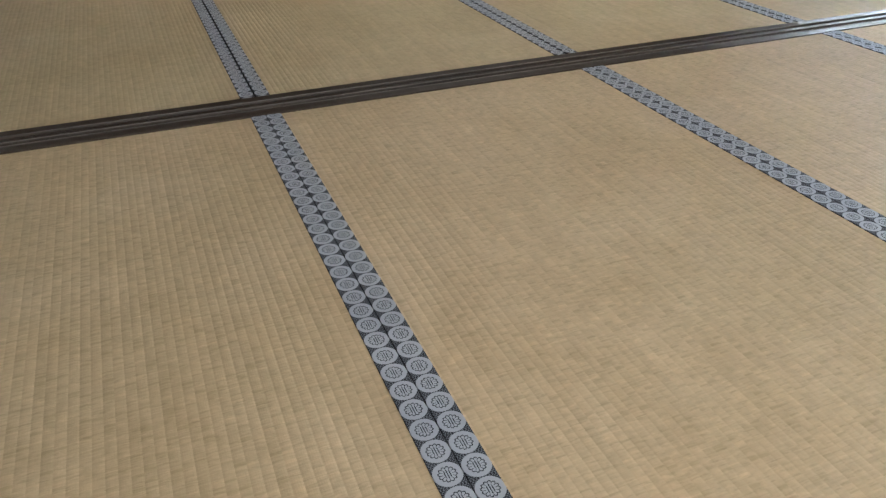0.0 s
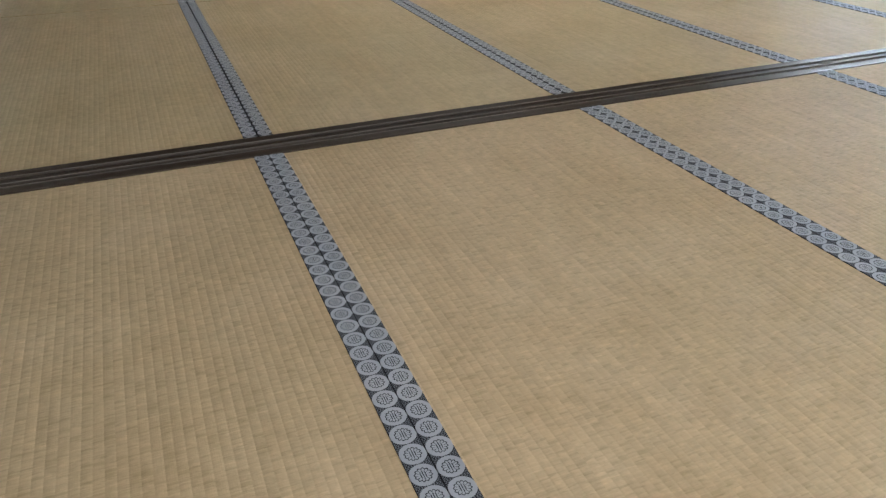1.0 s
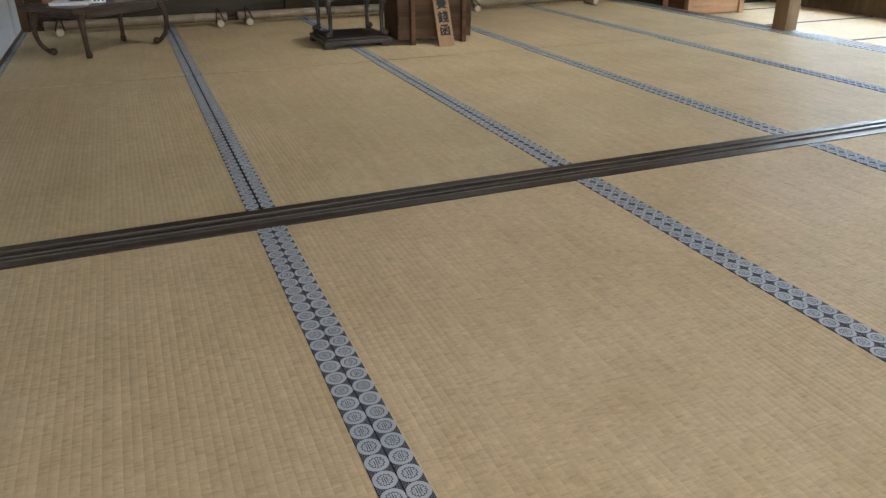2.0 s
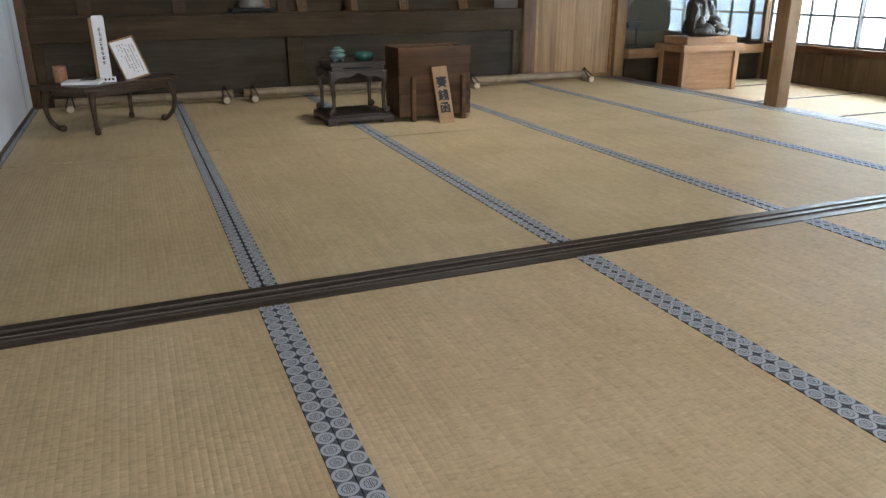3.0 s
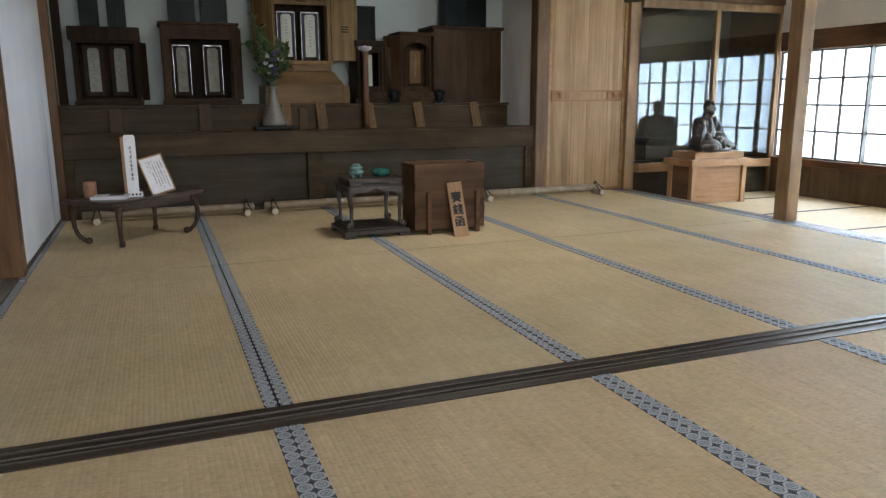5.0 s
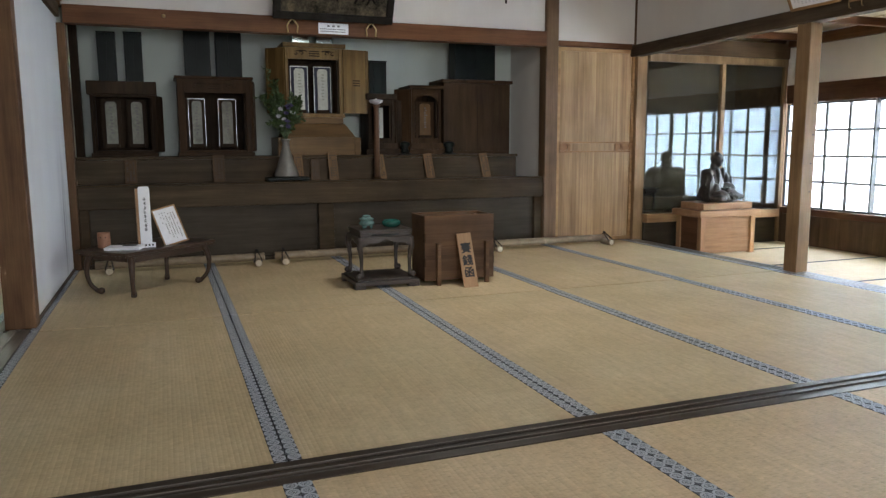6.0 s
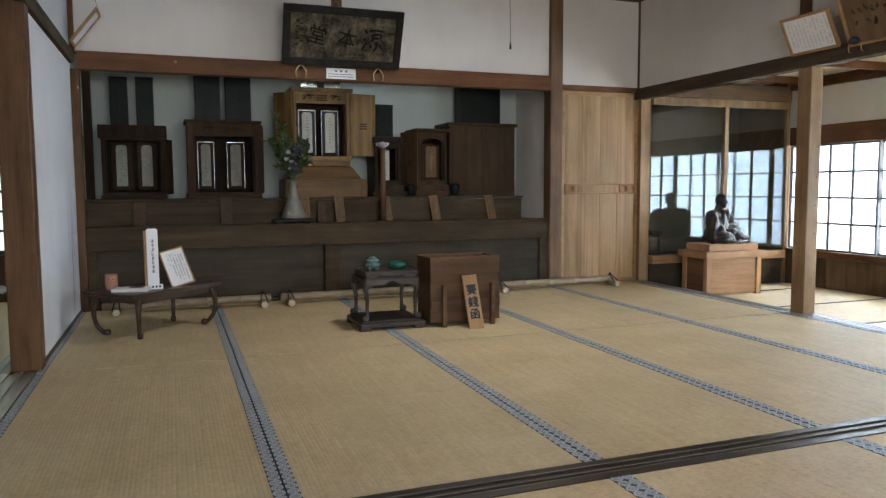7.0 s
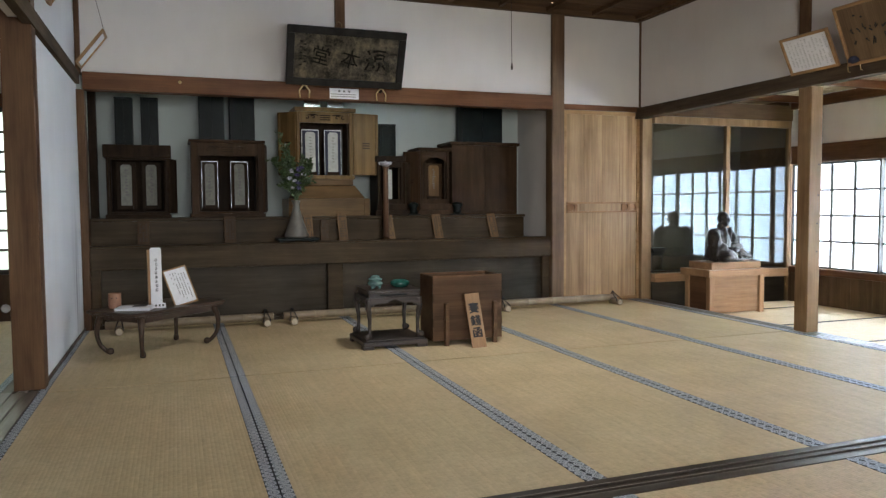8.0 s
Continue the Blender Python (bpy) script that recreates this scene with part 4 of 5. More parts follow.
c4 = cabinet("shrine_cabinet", "narrow dark shrine cabinet with one lettered strip", 1.365, 1.605, 1.335, 0.28, M_CAB_DARK, (1.39, 1.575, 0.955, 1.235), (0.015, 0.05), ((1, 0.16, 40),), False, 6.49, TOP2)
strip = part("strip", block(-0.045, 0.025, 0.05, 0.056, 0.145, 0.405, 0.001), M_CREAM, c4, "white paper strip with dark writing")
strokes(strip, "writing", [(-0.01 + random.uniform(-0.003, 0.003), 0.388 - 0.028 * k + dz, w, 0.005) for k in range(8) for dz, w in ((0.006, 0.016), (-0.004, 0.012))], M_INK, 0.049)
c5 = cabinet("shrine_cabinet", "small brown shrine cabinet with an arched front", 1.755, 2.035, 1.415, 0.29, M_CAB, (1.785, 2.010, 0.955, 1.345), (0.022, 0.03), ((-1, 0.16, 38),), False, 6.49, TOP2, True)
tablet(c5, 0.025, 0.10, 0.17, 0.10, 0.28, M_PLAQUE, M_CAB, None)
for c_, w_ in ((c4, 0.27), (c5, 0.31)):
    part("stepped_base", block(-w_ / 2 - 0.02, w_ / 2 + 0.02, -0.055, -0.013, 0.0, 0.045, 0.004), M_CAB_DARK if c_ is c4 else M_CAB, c_)
    part("stepped_base", block(-w_ / 2, w_ / 2, -0.035, -0.013, 0.0455, 0.100, 0.004), M_CAB_DARK if c_ is c4 else M_CAB, c_)
c6 = cabinet("shrine_cabinet", "large closed reddish-brown shrine cabinet", 2.06, 2.715, 1.475, 0.33, M_CAB, None, (0.02, 0.03), (), False, 6.49, TOP2)


def black_box(x0, x1, y, z0, z1, d, panels=1):
    t = thing("lacquer_case", pose((x0 + x1) / 2, y, z0), "tall black lacquer case standing on a cabinet", "case", "black cases on the cabinets")
    w = x1 - x0
    part("body", block(-w / 2, w / 2, 0, d, 0, z1 - z0, 0.004), M_BLACK, t)
    part("lid", block(-w / 2 - 0.003, w / 2 + 0.003, -0.003, d + 0.003, z1 - z0 + 0.0005, z1 - z0 + 0.012, 0.003), M_BLACK, t)
    for k in range(panels):
        part("batten", block(-w / 2 + w * (k + 0.5) / panels - 0.004, -w / 2 + w * (k + 0.5) / panels + 0.004, -0.004, -0.0005, 0.01, z1 - z0 - 0.01, 0.001), M_BLACK, t)


black_box(-0.742, -0.612, 6.62, 1.386, 1.760, 0.12)
black_box(-0.550, -0.420, 6.62, 1.386, 1.765, 0.12)
black_box(-0.108, 0.092, 6.62, 1.442, 1.90, 0.13)
black_box(0.136, 0.338, 6.62, 1.442, 1.90, 0.13)
black_box(1.390, 1.545, 6.53, 1.336, 1.605, 0.13, 2)
black_box(2.215, 2.615, 6.60, 1.476, 1.93, 0.16)

# plaques that lean on the riser
for x, w, h, lean, tilt in ((-0.545, 0.088, 0.195, 0, 10), (0.10, 0.092, 0.225, 0, 10), (0.735, 0.070, 0.232, 2, 12), (0.868, 0.072, 0.185, 0, 8),
                            (1.020, 0.078, 0.248, 2, 13), (1.440, 0.078, 0.225, 6, 12), (1.880, 0.080, 0.230, 6, 12), (2.415, 0.080, 0.230, 7, 12)):
    t = thing("wooden_plaque", pose(x, 6.385 - h * math.sin(radians(tilt)) - 0.014, 0.598, -tilt, -lean, 0), "small lettered wooden plaque leaning on the altar riser", "plaque", "plaques on the altar")
    part("board", block(-w / 2, w / 2, 0, 0.010, 0, h, 0.002), M_PLAQUE_DARK if x < 0.2 or w == 0.072 else M_PLAQUE, t)
    strokes(t, "writing", [(w * 0.25 * c, h * (0.88 - 0.085 * k), w * 0.16, h * 0.045) for c in (-1, 0, 1) for k in range(9) if random.random() < 0.75], M_PLAQUE_INK)

# vase with flowers
tray = thing("vase_tray", pose(0.612, 6.205, 0.612), "low black lacquer tray under a vase", "tray")
part("board", block(-0.165, 0.165, -0.085, 0.085, 0.010, 0.032, 0.004), M_BLACK, tray)
for s in (-1, 1):
    part("foot", block(s * 0.13 - 0.02, s * 0.13 + 0.02, -0.08, 0.08, 0, 0.0098, 0.002), M_BLACK, tray)
vase = thing("flower_vase", pose(0.610, 6.22, 0.6445), "tall flared grey stoneware vase with purple and white flowers", "vase")
part("body", lathe([(0.072, 0), (0.094, 0.004), (0.098, 0.018), (0.088, 0.045), (0.064, 0.11), (0.042, 0.18), (0.029, 0.235), (0.026, 0.265), (0.033, 0.292), (0.038, 0.30), (0.034, 0.301), (0.022, 0.285), (0.018, 0.25)], 36), M_VASE, vase, "", None, True)
rng = random.Random(5)
tips = []
stems = bmesh.new()
leaves = bmesh.new()


def leaf_at(bm, p, d, size, wide):
    d = d.normalized()
    s = d.cross(Vector((rng.uniform(-1, 1), rng.uniform(-1, 1), rng.uniform(-0.3, 1)))).normalized()
    up = d.cross(s) * 0.12 * size
    a = [bm.verts.new(q) for q in (p, p + d * size * 0.45 + s * wide * size + up, p + d * size - up, p + d * size * 0.45 - s * wide * size + up, p + d * size * 0.5)]
    bm.faces.new((a[0], a[1], a[4]))
    bm.faces.new((a[1], a[2], a[4]))
    bm.faces.new((a[2], a[3], a[4]))
    bm.faces.new((a[3], a[0], a[4]))


for k in range(40):
    a, out = rng.uniform(0, 2 * math.pi), rng.uniform(0.03, 0.21)
    hgt = rng.uniform(0.12, 0.36) if k else 0.56
    if k in (1, 2):
        hgt, out, a = 0.46, 0.05, 2.6
    end = Vector((math.cos(a) * out - (0.03 if k < 3 else 0), math.sin(a) * out * 0.55, 0.29 + hgt))
    line = [Vector((0, 0, 0.28)).lerp(end, q / 5) + Vector((0, 0, 0.05 * math.sin(math.pi * q / 5))) for q in range(6)]
    sb = sweep(line, 0.0022, None, 5)
    tmp = bpy.data.meshes.new("stem")
    sb.to_mesh(tmp)
    sb.free()
    stems.from_mesh(tmp)
    bpy.data.meshes.remove(tmp)
    tips.append(end)
    for q in range(56):
        u = rng.uniform(0.25, 1.0)
        p = Vector((0, 0, 0.28)).lerp(end, u) + Vector((0, 0, 0.05 * math.sin(math.pi * u)))
        leaf_at(leaves, p, Vector((rng.uniform(-1, 1), rng.uniform(-1, 1), rng.uniform(-0.5, 0.9))), rng.uniform(0.022, 0.055), rng.uniform(0.16, 0.30))
part("stems", stems, M_LEAF, vase)
tagged(part("leaves", leaves, M_LEAF, vase, "fine dark green leaves"), kind="stuff")


def bloom(p, size, mat, label):
    bm = bmesh.new()
    for ring, (tilt, count, ln) in enumerate(((0.15, 9, 1.0), (0.6, 7, 0.75), (1.1, 5, 0.5))):
        for k in range(count):
            a = 2 * math.pi * (k + 0.3 * ring) / count
            d = Vector((math.cos(a) * math.cos(tilt), math.sin(a) * math.cos(tilt), math.sin(tilt)))
            leaf_at(bm, Vector((0, 0, 0)), d, size * ln, 0.28)
    part("flower", bm, mat, vase, label, Matrix.Translation(p) @ pose(0, 0, 0, rng.uniform(20, 70), rng.uniform(-25, 25), 0))


for x, z, mat, s in ((-0.045, 0.53, M_WHITE_PETAL, 0.032), (0.01, 0.545, M_PURPLE, 0.036), (0.05, 0.505, M_WHITE_PETAL, 0.034), (-0.06, 0.475, M_WHITE_PETAL, 0.03),
                     (0.0, 0.50, M_PURPLE, 0.034), (0.005, 0.44, M_PURPLE, 0.036), (-0.02, 0.455, M_WHITE_PETAL, 0.028), (-0.04, 0.40, M_WHITE_PETAL, 0.026), (0.01, 0.40, M_PURPLE, 0.034), (0.035, 0.56, M_PURPLE, 0.034)):
    bloom(Vector((x, -0.085, z)), s * 0.8, mat, "white flower head" if mat is M_WHITE_PETAL else "purple flower head")

# candle stand
M_CANDLE = wood("reddish_turned_timber", (0.10, 0.052, 0.030), (0.17, 0.090, 0.052), "z", 0.4)
cs = thing("candle_stand", pose(1.375, 6.27, 0.5965), "slim brown wooden candle stand with a white lotus cup", "candle stand")
part("foot", lathe([(0.05, 0), (0.05, 0.01), (0.03, 0.022), (0.02, 0.035)], 24), M_CAB, cs, "", None, True)
part("pole", lathe([(0.026, 0.034), (0.023, 0.3), (0.021, 0.60), (0.026, 0.612), (0.032, 0.632)], 20), M_CANDLE, cs, "", None, True)
cup = part("lotus_cup", lathe([(0.018, 0.634), (0.045, 0.648), (0.055, 0.668), (0.050, 0.672), (0.02, 0.655), (0.005, 0.654)], 24), M_WHITE_PETAL, cs, "white lotus-shaped cup", None, True)
for k in range(10):
    a = 2 * math.pi * k / 10
    bm = bmesh.new()
    leaf_at(bm, Vector((0.03 * math.cos(a), 0.03 * math.sin(a), 0.648)), Vector((math.cos(a), math.sin(a), 0.55)), 0.038, 0.32)
    part("petal", bm, M_WHITE_PETAL, cup)
part("candle", lathe([(0.006, 0.655), (0.006, 0.682), (0.001, 0.683)], 12), M_PAGE, cs)

# ---- calligraphy tablet over the altar ----
tl = thing("name_tablet", pose(0.974, 5.995, 1.838, 0, 0, 0) @ pose(0, 0, 0, 22.5, 0, 0), "black-framed old gilded calligraphy tablet hung tilting forward", "tablet")
TW, TH = 0.925, 0.445
M_OLD_LACQUER = plain("worn_black_lacquer", (0.016, 0.0135, 0.0115), 0.6, 0, 0.4, 12, 0, 0.12)
M_TABLET_INK = plain("black_brush_ink", (0.013, 0.011, 0.009), 0.8, 0, 0.2, 90, 0, 0.03)
gold = plain("worn_gilding", (0.24, 0.17, 0.085), 0.5, 0.2, 0.3, 25)
_m, n_, l_, b_ = nodes_of("worn_gold_leaf")
v_ = coords(n_, l_, False)
f_ = noise_of(n_, l_, v_, 8, 8, 0.78)
l_.new(ramp(n_, l_, f_, [(0.42, (0.018, 0.015, 0.011)), (0.53, (0.075, 0.060, 0.040)), (0.70, (0.20, 0.158, 0.10))]), b_.inputs["Base Color"])
b_.inputs["Roughness"].default_value = 0.8
b_.inputs["Specular IOR Level"].default_value = 0.12
M_GILT = _m
part("panel", block(-TW / 2 + 0.05, TW / 2 - 0.05, 0.0, 0.02, 0.05, TH - 0.05, 0.002), M_GILT, tl, "flaking gold panel")
for x0, x1, z0, z1, nm in ((-TW / 2, TW / 2, 0, 0.055, "frame_rail"), (-TW / 2, TW / 2, TH - 0.055, TH, "frame_rail"),
                           (-TW / 2, -TW / 2 + 0.055, 0.0555, TH - 0.0555, "frame_stile"), (TW / 2 - 0.055, TW / 2, 0.0555, TH - 0.0555, "frame_stile")):
    part(nm, block(x0, x1, -0.022, 0.024, z0, z1, 0.006), M_OLD_LACQUER, tl)
letters("堂", 0.150, M_TABLET_INK, tl, pose(-0.205, -0.003, 0.220, 90, 12, 0))
letters("本", 0.150, M_TABLET_INK, tl, pose(0.025, -0.003, 0.205, 90, 12, 0))
for pts in ([(0.165, 0.29), (0.175, 0.275), (0.182, 0.262)], [(0.155, 0.225), (0.168, 0.212)], [(0.150, 0.14), (0.165, 0.165), (0.182, 0.20)],
            [(0.205, 0.285), (0.25, 0.292), (0.31, 0.288)], [(0.22, 0.255), (0.228, 0.225), (0.225, 0.205)], [(0.232, 0.258), (0.27, 0.262), (0.298, 0.255), (0.292, 0.215)],
            [(0.235, 0.232), (0.285, 0.234)], [(0.26, 0.20), (0.262, 0.165), (0.25, 0.135), (0.238, 0.142)], [(0.222, 0.178), (0.212, 0.155)], [(0.288, 0.182), (0.31, 0.152)]):
    part("brush_stroke", sweep([(x, -0.002, z) for x, z in pts], [0.0100 - 0.0018 * k for k in range(len(pts))], 0.0012, 8), M_TABLET_INK, tl)
strokes(tl, "small_writing", [(-0.355 + 0.03 * (k % 2), 0.33 - 0.022 * k, 0.022, 0.010) for k in range(9)], M_TABLET_INK)
part("hanger", sweep([(-0.105, 0.012, TH - 0.004), (-0.098, 0.012, TH + 0.030), (-0.078, 0.012, TH + 0.044), (-0.058, 0.012, TH + 0.030), (-0.051, 0.012, TH - 0.004)], 0.006), M_PLAQUE, tl, "old brown metal hanger")
for x in (0.665, 1.283):
    hk = thing("brass_hook", pose(x, 6.06, 1.80), "brass hook under the calligraphy tablet", "hook", "hooks of the tablet")
    part("ring", sweep([(-0.035, -0.01, -0.055), (-0.04, -0.012, 0.0), (-0.015, -0.015, 0.035), (0.0, -0.015, 0.045), (0.015, -0.015, 0.035), (0.04, -0.012, 0.0), (0.035, -0.01, -0.055)], 0.0055, 0.004), M_BRASS, hk, "", None, True)
    part("boss", lathe([(0.02, 0), (0.018, 0.008), (0.006, 0.012)], 16), M_CAB_DARK, hk, "", pose(0, 0.013, 0.03, 90), True)
card = thing("label_card", pose(0.985, 6.068, 1.752), "white printed label card on the lintel beam", "card")
part("paper", block(-0.118, 0.118, 0, 0.002, 0, 0.082, 0), M_PAGE, card)
strokes(card, "writing", [(-0.04 + 0.04 * k, 0.06, 0.018, 0.014) for k in range(3)] + [(-0.1 + 0.0145 * k, 0.036 - 0.018 * r, 0.011, 0.007) for k in range(14) for r in range(2)], M_FADED_INK)
nail = thing("round_nail", pose(-0.252, 6.073, 1.822, 90, 0, 0), "small brass nail cover on the lintel beam", "nail cover")
part("dome", lathe([(0.013, 0), (0.012, 0.006), (0.005, 0.012), (0.001, 0.013)], 14), M_BRASS, nail, "", None, True)
# Lamp body stays out of view; added above the visible cord.
lamp = thing("ceiling_lamp", pose(1.55, 4.2, 2.30), "assumed flat round white ceiling lamp, unseen above its pull cord", "ceiling lamp")
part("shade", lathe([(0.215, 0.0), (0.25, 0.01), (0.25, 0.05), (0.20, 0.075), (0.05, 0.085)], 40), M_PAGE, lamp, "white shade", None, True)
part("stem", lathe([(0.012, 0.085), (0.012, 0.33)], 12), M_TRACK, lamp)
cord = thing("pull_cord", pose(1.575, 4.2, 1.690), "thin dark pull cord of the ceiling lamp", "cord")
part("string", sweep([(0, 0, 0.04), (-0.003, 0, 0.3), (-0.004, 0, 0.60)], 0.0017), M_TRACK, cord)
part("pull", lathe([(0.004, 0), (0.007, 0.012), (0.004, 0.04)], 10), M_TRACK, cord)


M_CEIL_BOARD = wood("old_board_timber", (0.13, 0.082, 0.045), (0.20, 0.132, 0.075), "z", 0.5)

# ---- framed papers on the wall rails ----
def framed(name, m, w, h, label, paper, cols, rows, wide=0.018, ink=M_FADED_INK):
    f = thing(name, m, label, "framed paper")
    part("sheet", block(-w / 2 + wide, w / 2 - wide, 0.004, 0.012, wide, h - wide, 0), paper, f)
    for x0, x1, z0, z1 in ((-w / 2, w / 2, 0, wide), (-w / 2, w / 2, h - wide, h)):
        part("frame_rail", block(x0, x1, -0.006, 0.014, z0, z1, 0.002), M_FRAME, f)
    for x0, x1 in ((-w / 2, -w / 2 + wide), (w / 2 - wide, w / 2)):
        part("frame_stile", block(x0, x1, -0.006, 0.014, wide + 0.0004, h - wide - 0.0004, 0.002), M_FRAME, f)
    iw, ih = w - 2 * wide - 0.03, h - 2 * wide - 0.03
    if not rows:
        return f
    strokes(f, "writing", [(-iw / 2 + iw * (c + 0.5) / cols, wide + 0.015 + ih * (r + 0.5) / rows, iw / cols * 0.42, ih / rows * 0.6)
                           for c in range(cols) for r in range(rows) if random.random() < 0.8], ink, 0.0035)
    return f


framed("framed_certificate", pose(3.735, 4.045, 1.776, 0, 0, -90) @ pose(0, 0, 0, 27, 0, 0), 0.390, 0.262, "white certificate in a pale wooden frame leaning from the wall", M_PAGE, 11, 17, 0.018, M_PALE_INK)
fb = thing("lettered_board", pose(3.728, 3.43, 1.757, 0, 0, -90) @ pose(0, 0, 0, 24, 0, 0), "brown framed wooden board with dark brush writing", "lettered board")
part("board", block(-0.32, 0.32, 0, 0.02, 0.02, 0.36, 0.002), M_CEIL_BOARD, fb)
for x0, x1, z0, z1 in ((-0.34, 0.34, 0, 0.02), (-0.34, 0.34, 0.36, 0.38)):
    part("frame_rail", block(x0, x1, -0.008, 0.022, z0, z1, 0.003), M_FRAME, fb)
for x0, x1 in ((-0.34, -0.32), (0.32, 0.34)):
    part("frame_stile", block(x0, x1, -0.008, 0.022, 0.0205, 0.3595, 0.003), M_FRAME, fb)
for c in range(12):
    for r in range(3):
        if (r > 0 or c in (1, 2, 6)) and random.random() < 0.85:
            x_, z_ = -0.25 + 0.042 * c + random.uniform(-0.006, 0.006), 0.295 - 0.078 * r + random.uniform(-0.01, 0.01)
            for k in range(2 if r else 1):
                pts = [(x_ + random.uniform(-0.015, 0.015), -0.001, z_ + random.uniform(-0.024, 0.024) * (r > 0)) for _ in range(3)]
                part("brush_stroke", sweep(sorted(pts), [0.0055, 0.0068, 0.0032], 0.0012, 6), M_INK, fb)
tassel = thing("purple_tassel", pose(3.705, 3.72, 1.765), "small purple cloth tassel on the wall rail", "tassel")
part("knot", lathe([(0.004, 0), (0.03, 0.008), (0.034, 0.025), (0.02, 0.042), (0.003, 0.048)], 14), M_NAVY, tassel, "", None, True)
for y_ in (3.785, 3.695):
    ck = thing("brass_clip", pose(3.742, y_, 1.755), "thin bent brass clip on the corridor lintel", "clip", "clips of the lettered board")
    part("wire", sweep([(0.010, 0, -0.03), (-0.004, 0, -0.028), (-0.010, 0, 0.0), (-0.006, 0, 0.030), (0.006, 0, 0.040)], 0.0035), M_BRASS, ck, "", None, True)
framed("framed_paper", pose(-0.905, 5.86, 1.866, 0, 0, 90) @ pose(0, 0, 0, 37, 0, 0), 0.23, 0.29, "pale wooden picture frame hung tilting from the wall", M_PAGE, 1, 0, 0.016)
framed("framed_paper", pose(-0.905, 4.38, 1.965, 0, 0, 90) @ pose(0, 0, 0, 30, 0, 0), 0.56, 0.36, "wide wooden picture frame hung tilting from the wall", M_PAGE, 1, 0, 0.02)
fc = thing("picture_cord", pose(-0.735, 5.88, 2.115), "thin cord that holds a tilted picture", "cord")
part("string", sweep([(0, 0, -0.02), (-0.05, 0.03, 0.2), (-0.11, 0.05, 0.46)], 0.0018), M_TRACK, fc)


# ---- small black carvings beside the cabinets ----
for x, w in ((1.672, 0.050), (2.085, 0.056)):
    o = thing("black_ornament", pose(x, 6.425, TOP2), "small black lacquered carved ornament on the altar", "ornament", "ornaments on the altar")
    part("base", block(-w, w, -0.03, 0.03, 0, 0.012, 0.003), M_BLACK, o)
    part("body", lathe([(w * 0.5, 0.012), (w * 0.75, 0.03), (w * 0.55, 0.055), (w * 0.95, 0.085), (w * 0.8, 0.105), (w * 0.2, 0.115)], 12), M_BLACK, o, "", None, True)

# ---- bamboo barrier before the altar ----
def bamboo(x0, x1, r, z, y):
    t = thing("bamboo_pole", pose(x0, y, z), "weathered bamboo pole lying along the altar foot", "bamboo pole", "bamboo poles")
    prof, x = [], 0.0
    ln = x1 - x0
    node = 0.11
    while x < ln:
        e = min(x + 0.24, ln)
        prof += [(r * 0.99, x), (r * 0.97, (x + e) / 2), (r * 0.99, e - 0.012), (r * 1.10, e - 0.006), (r * 1.02, e - 0.001)]
        x = e
    part("culm", lathe(prof, 20), M_BAMBOO, t, "", pose(0, 0, 0, 0, 90, 0), True)
    part("cut_end", lathe([(r * 0.9, 0), (r * 0.9, 0.002)], 18), M_BAMBOO_CUT, t, "pale cut end", pose(ln + 0.0005, 0, 0, 0, 90, 0))
    return t


def rest(x):
    t = thing("bamboo_rest", pose(x, 5.83, 0.028), "short cut bamboo rest tied with black cord", "bamboo rest", "bamboo rests")
    part("piece", lathe([(0.027, -0.05), (0.028, 0.0), (0.027, 0.10)], 18), M_BAMBOO, t, "", pose(0, 0.0, 0, -90, 0, 0), True)
    part("cut_end", lathe([(0.023, 0), (0.023, 0.002)], 18), M_BAMBOO_CUT, t, "pale cut end", pose(0, -0.0525, 0, -90, 0, 0))
    for s in (-1, 1):
        part("cord", sweep([(s * 0.027, -0.036, 0.006), (s * 0.024, -0.030, 0.026), (s * 0.014, 0.04, 0.058), (s * 0.003, 0.075, 0.082)], 0.0042), M_ROPE, t, "black cord", None, True)
    part("knot", sweep([(-0.010, 0.072, 0.080), (0.0, 0.070, 0.088), (0.010, 0.074, 0.080), (0.006, 0.11, 0.062)], 0.0055), M_ROPE, t, "black knotted cord", None, True)


bamboo(-0.80, 0.375, 0.030, 0.055, 5.93)
bamboo(0.455, 2.26, 0.031, 0.055, 5.93)
bamboo(2.305, 3.43, 0.031, 0.055, 5.93)
for x in (-0.70, 0.315, 0.515, 2.29, 3.385):
    rest(x)

pull = thing("round_pull", pose(-1.67, 7.257, 0.055, 90, 0, 0), "round white pull set in the side room wainscot", "door pull")
part("disc", lathe([(0.034, 0), (0.036, 0.006), (0.030, 0.012), (0.024, 0.006), (0.002, 0.005)], 24), M_PAGE, pull, "", None, True)

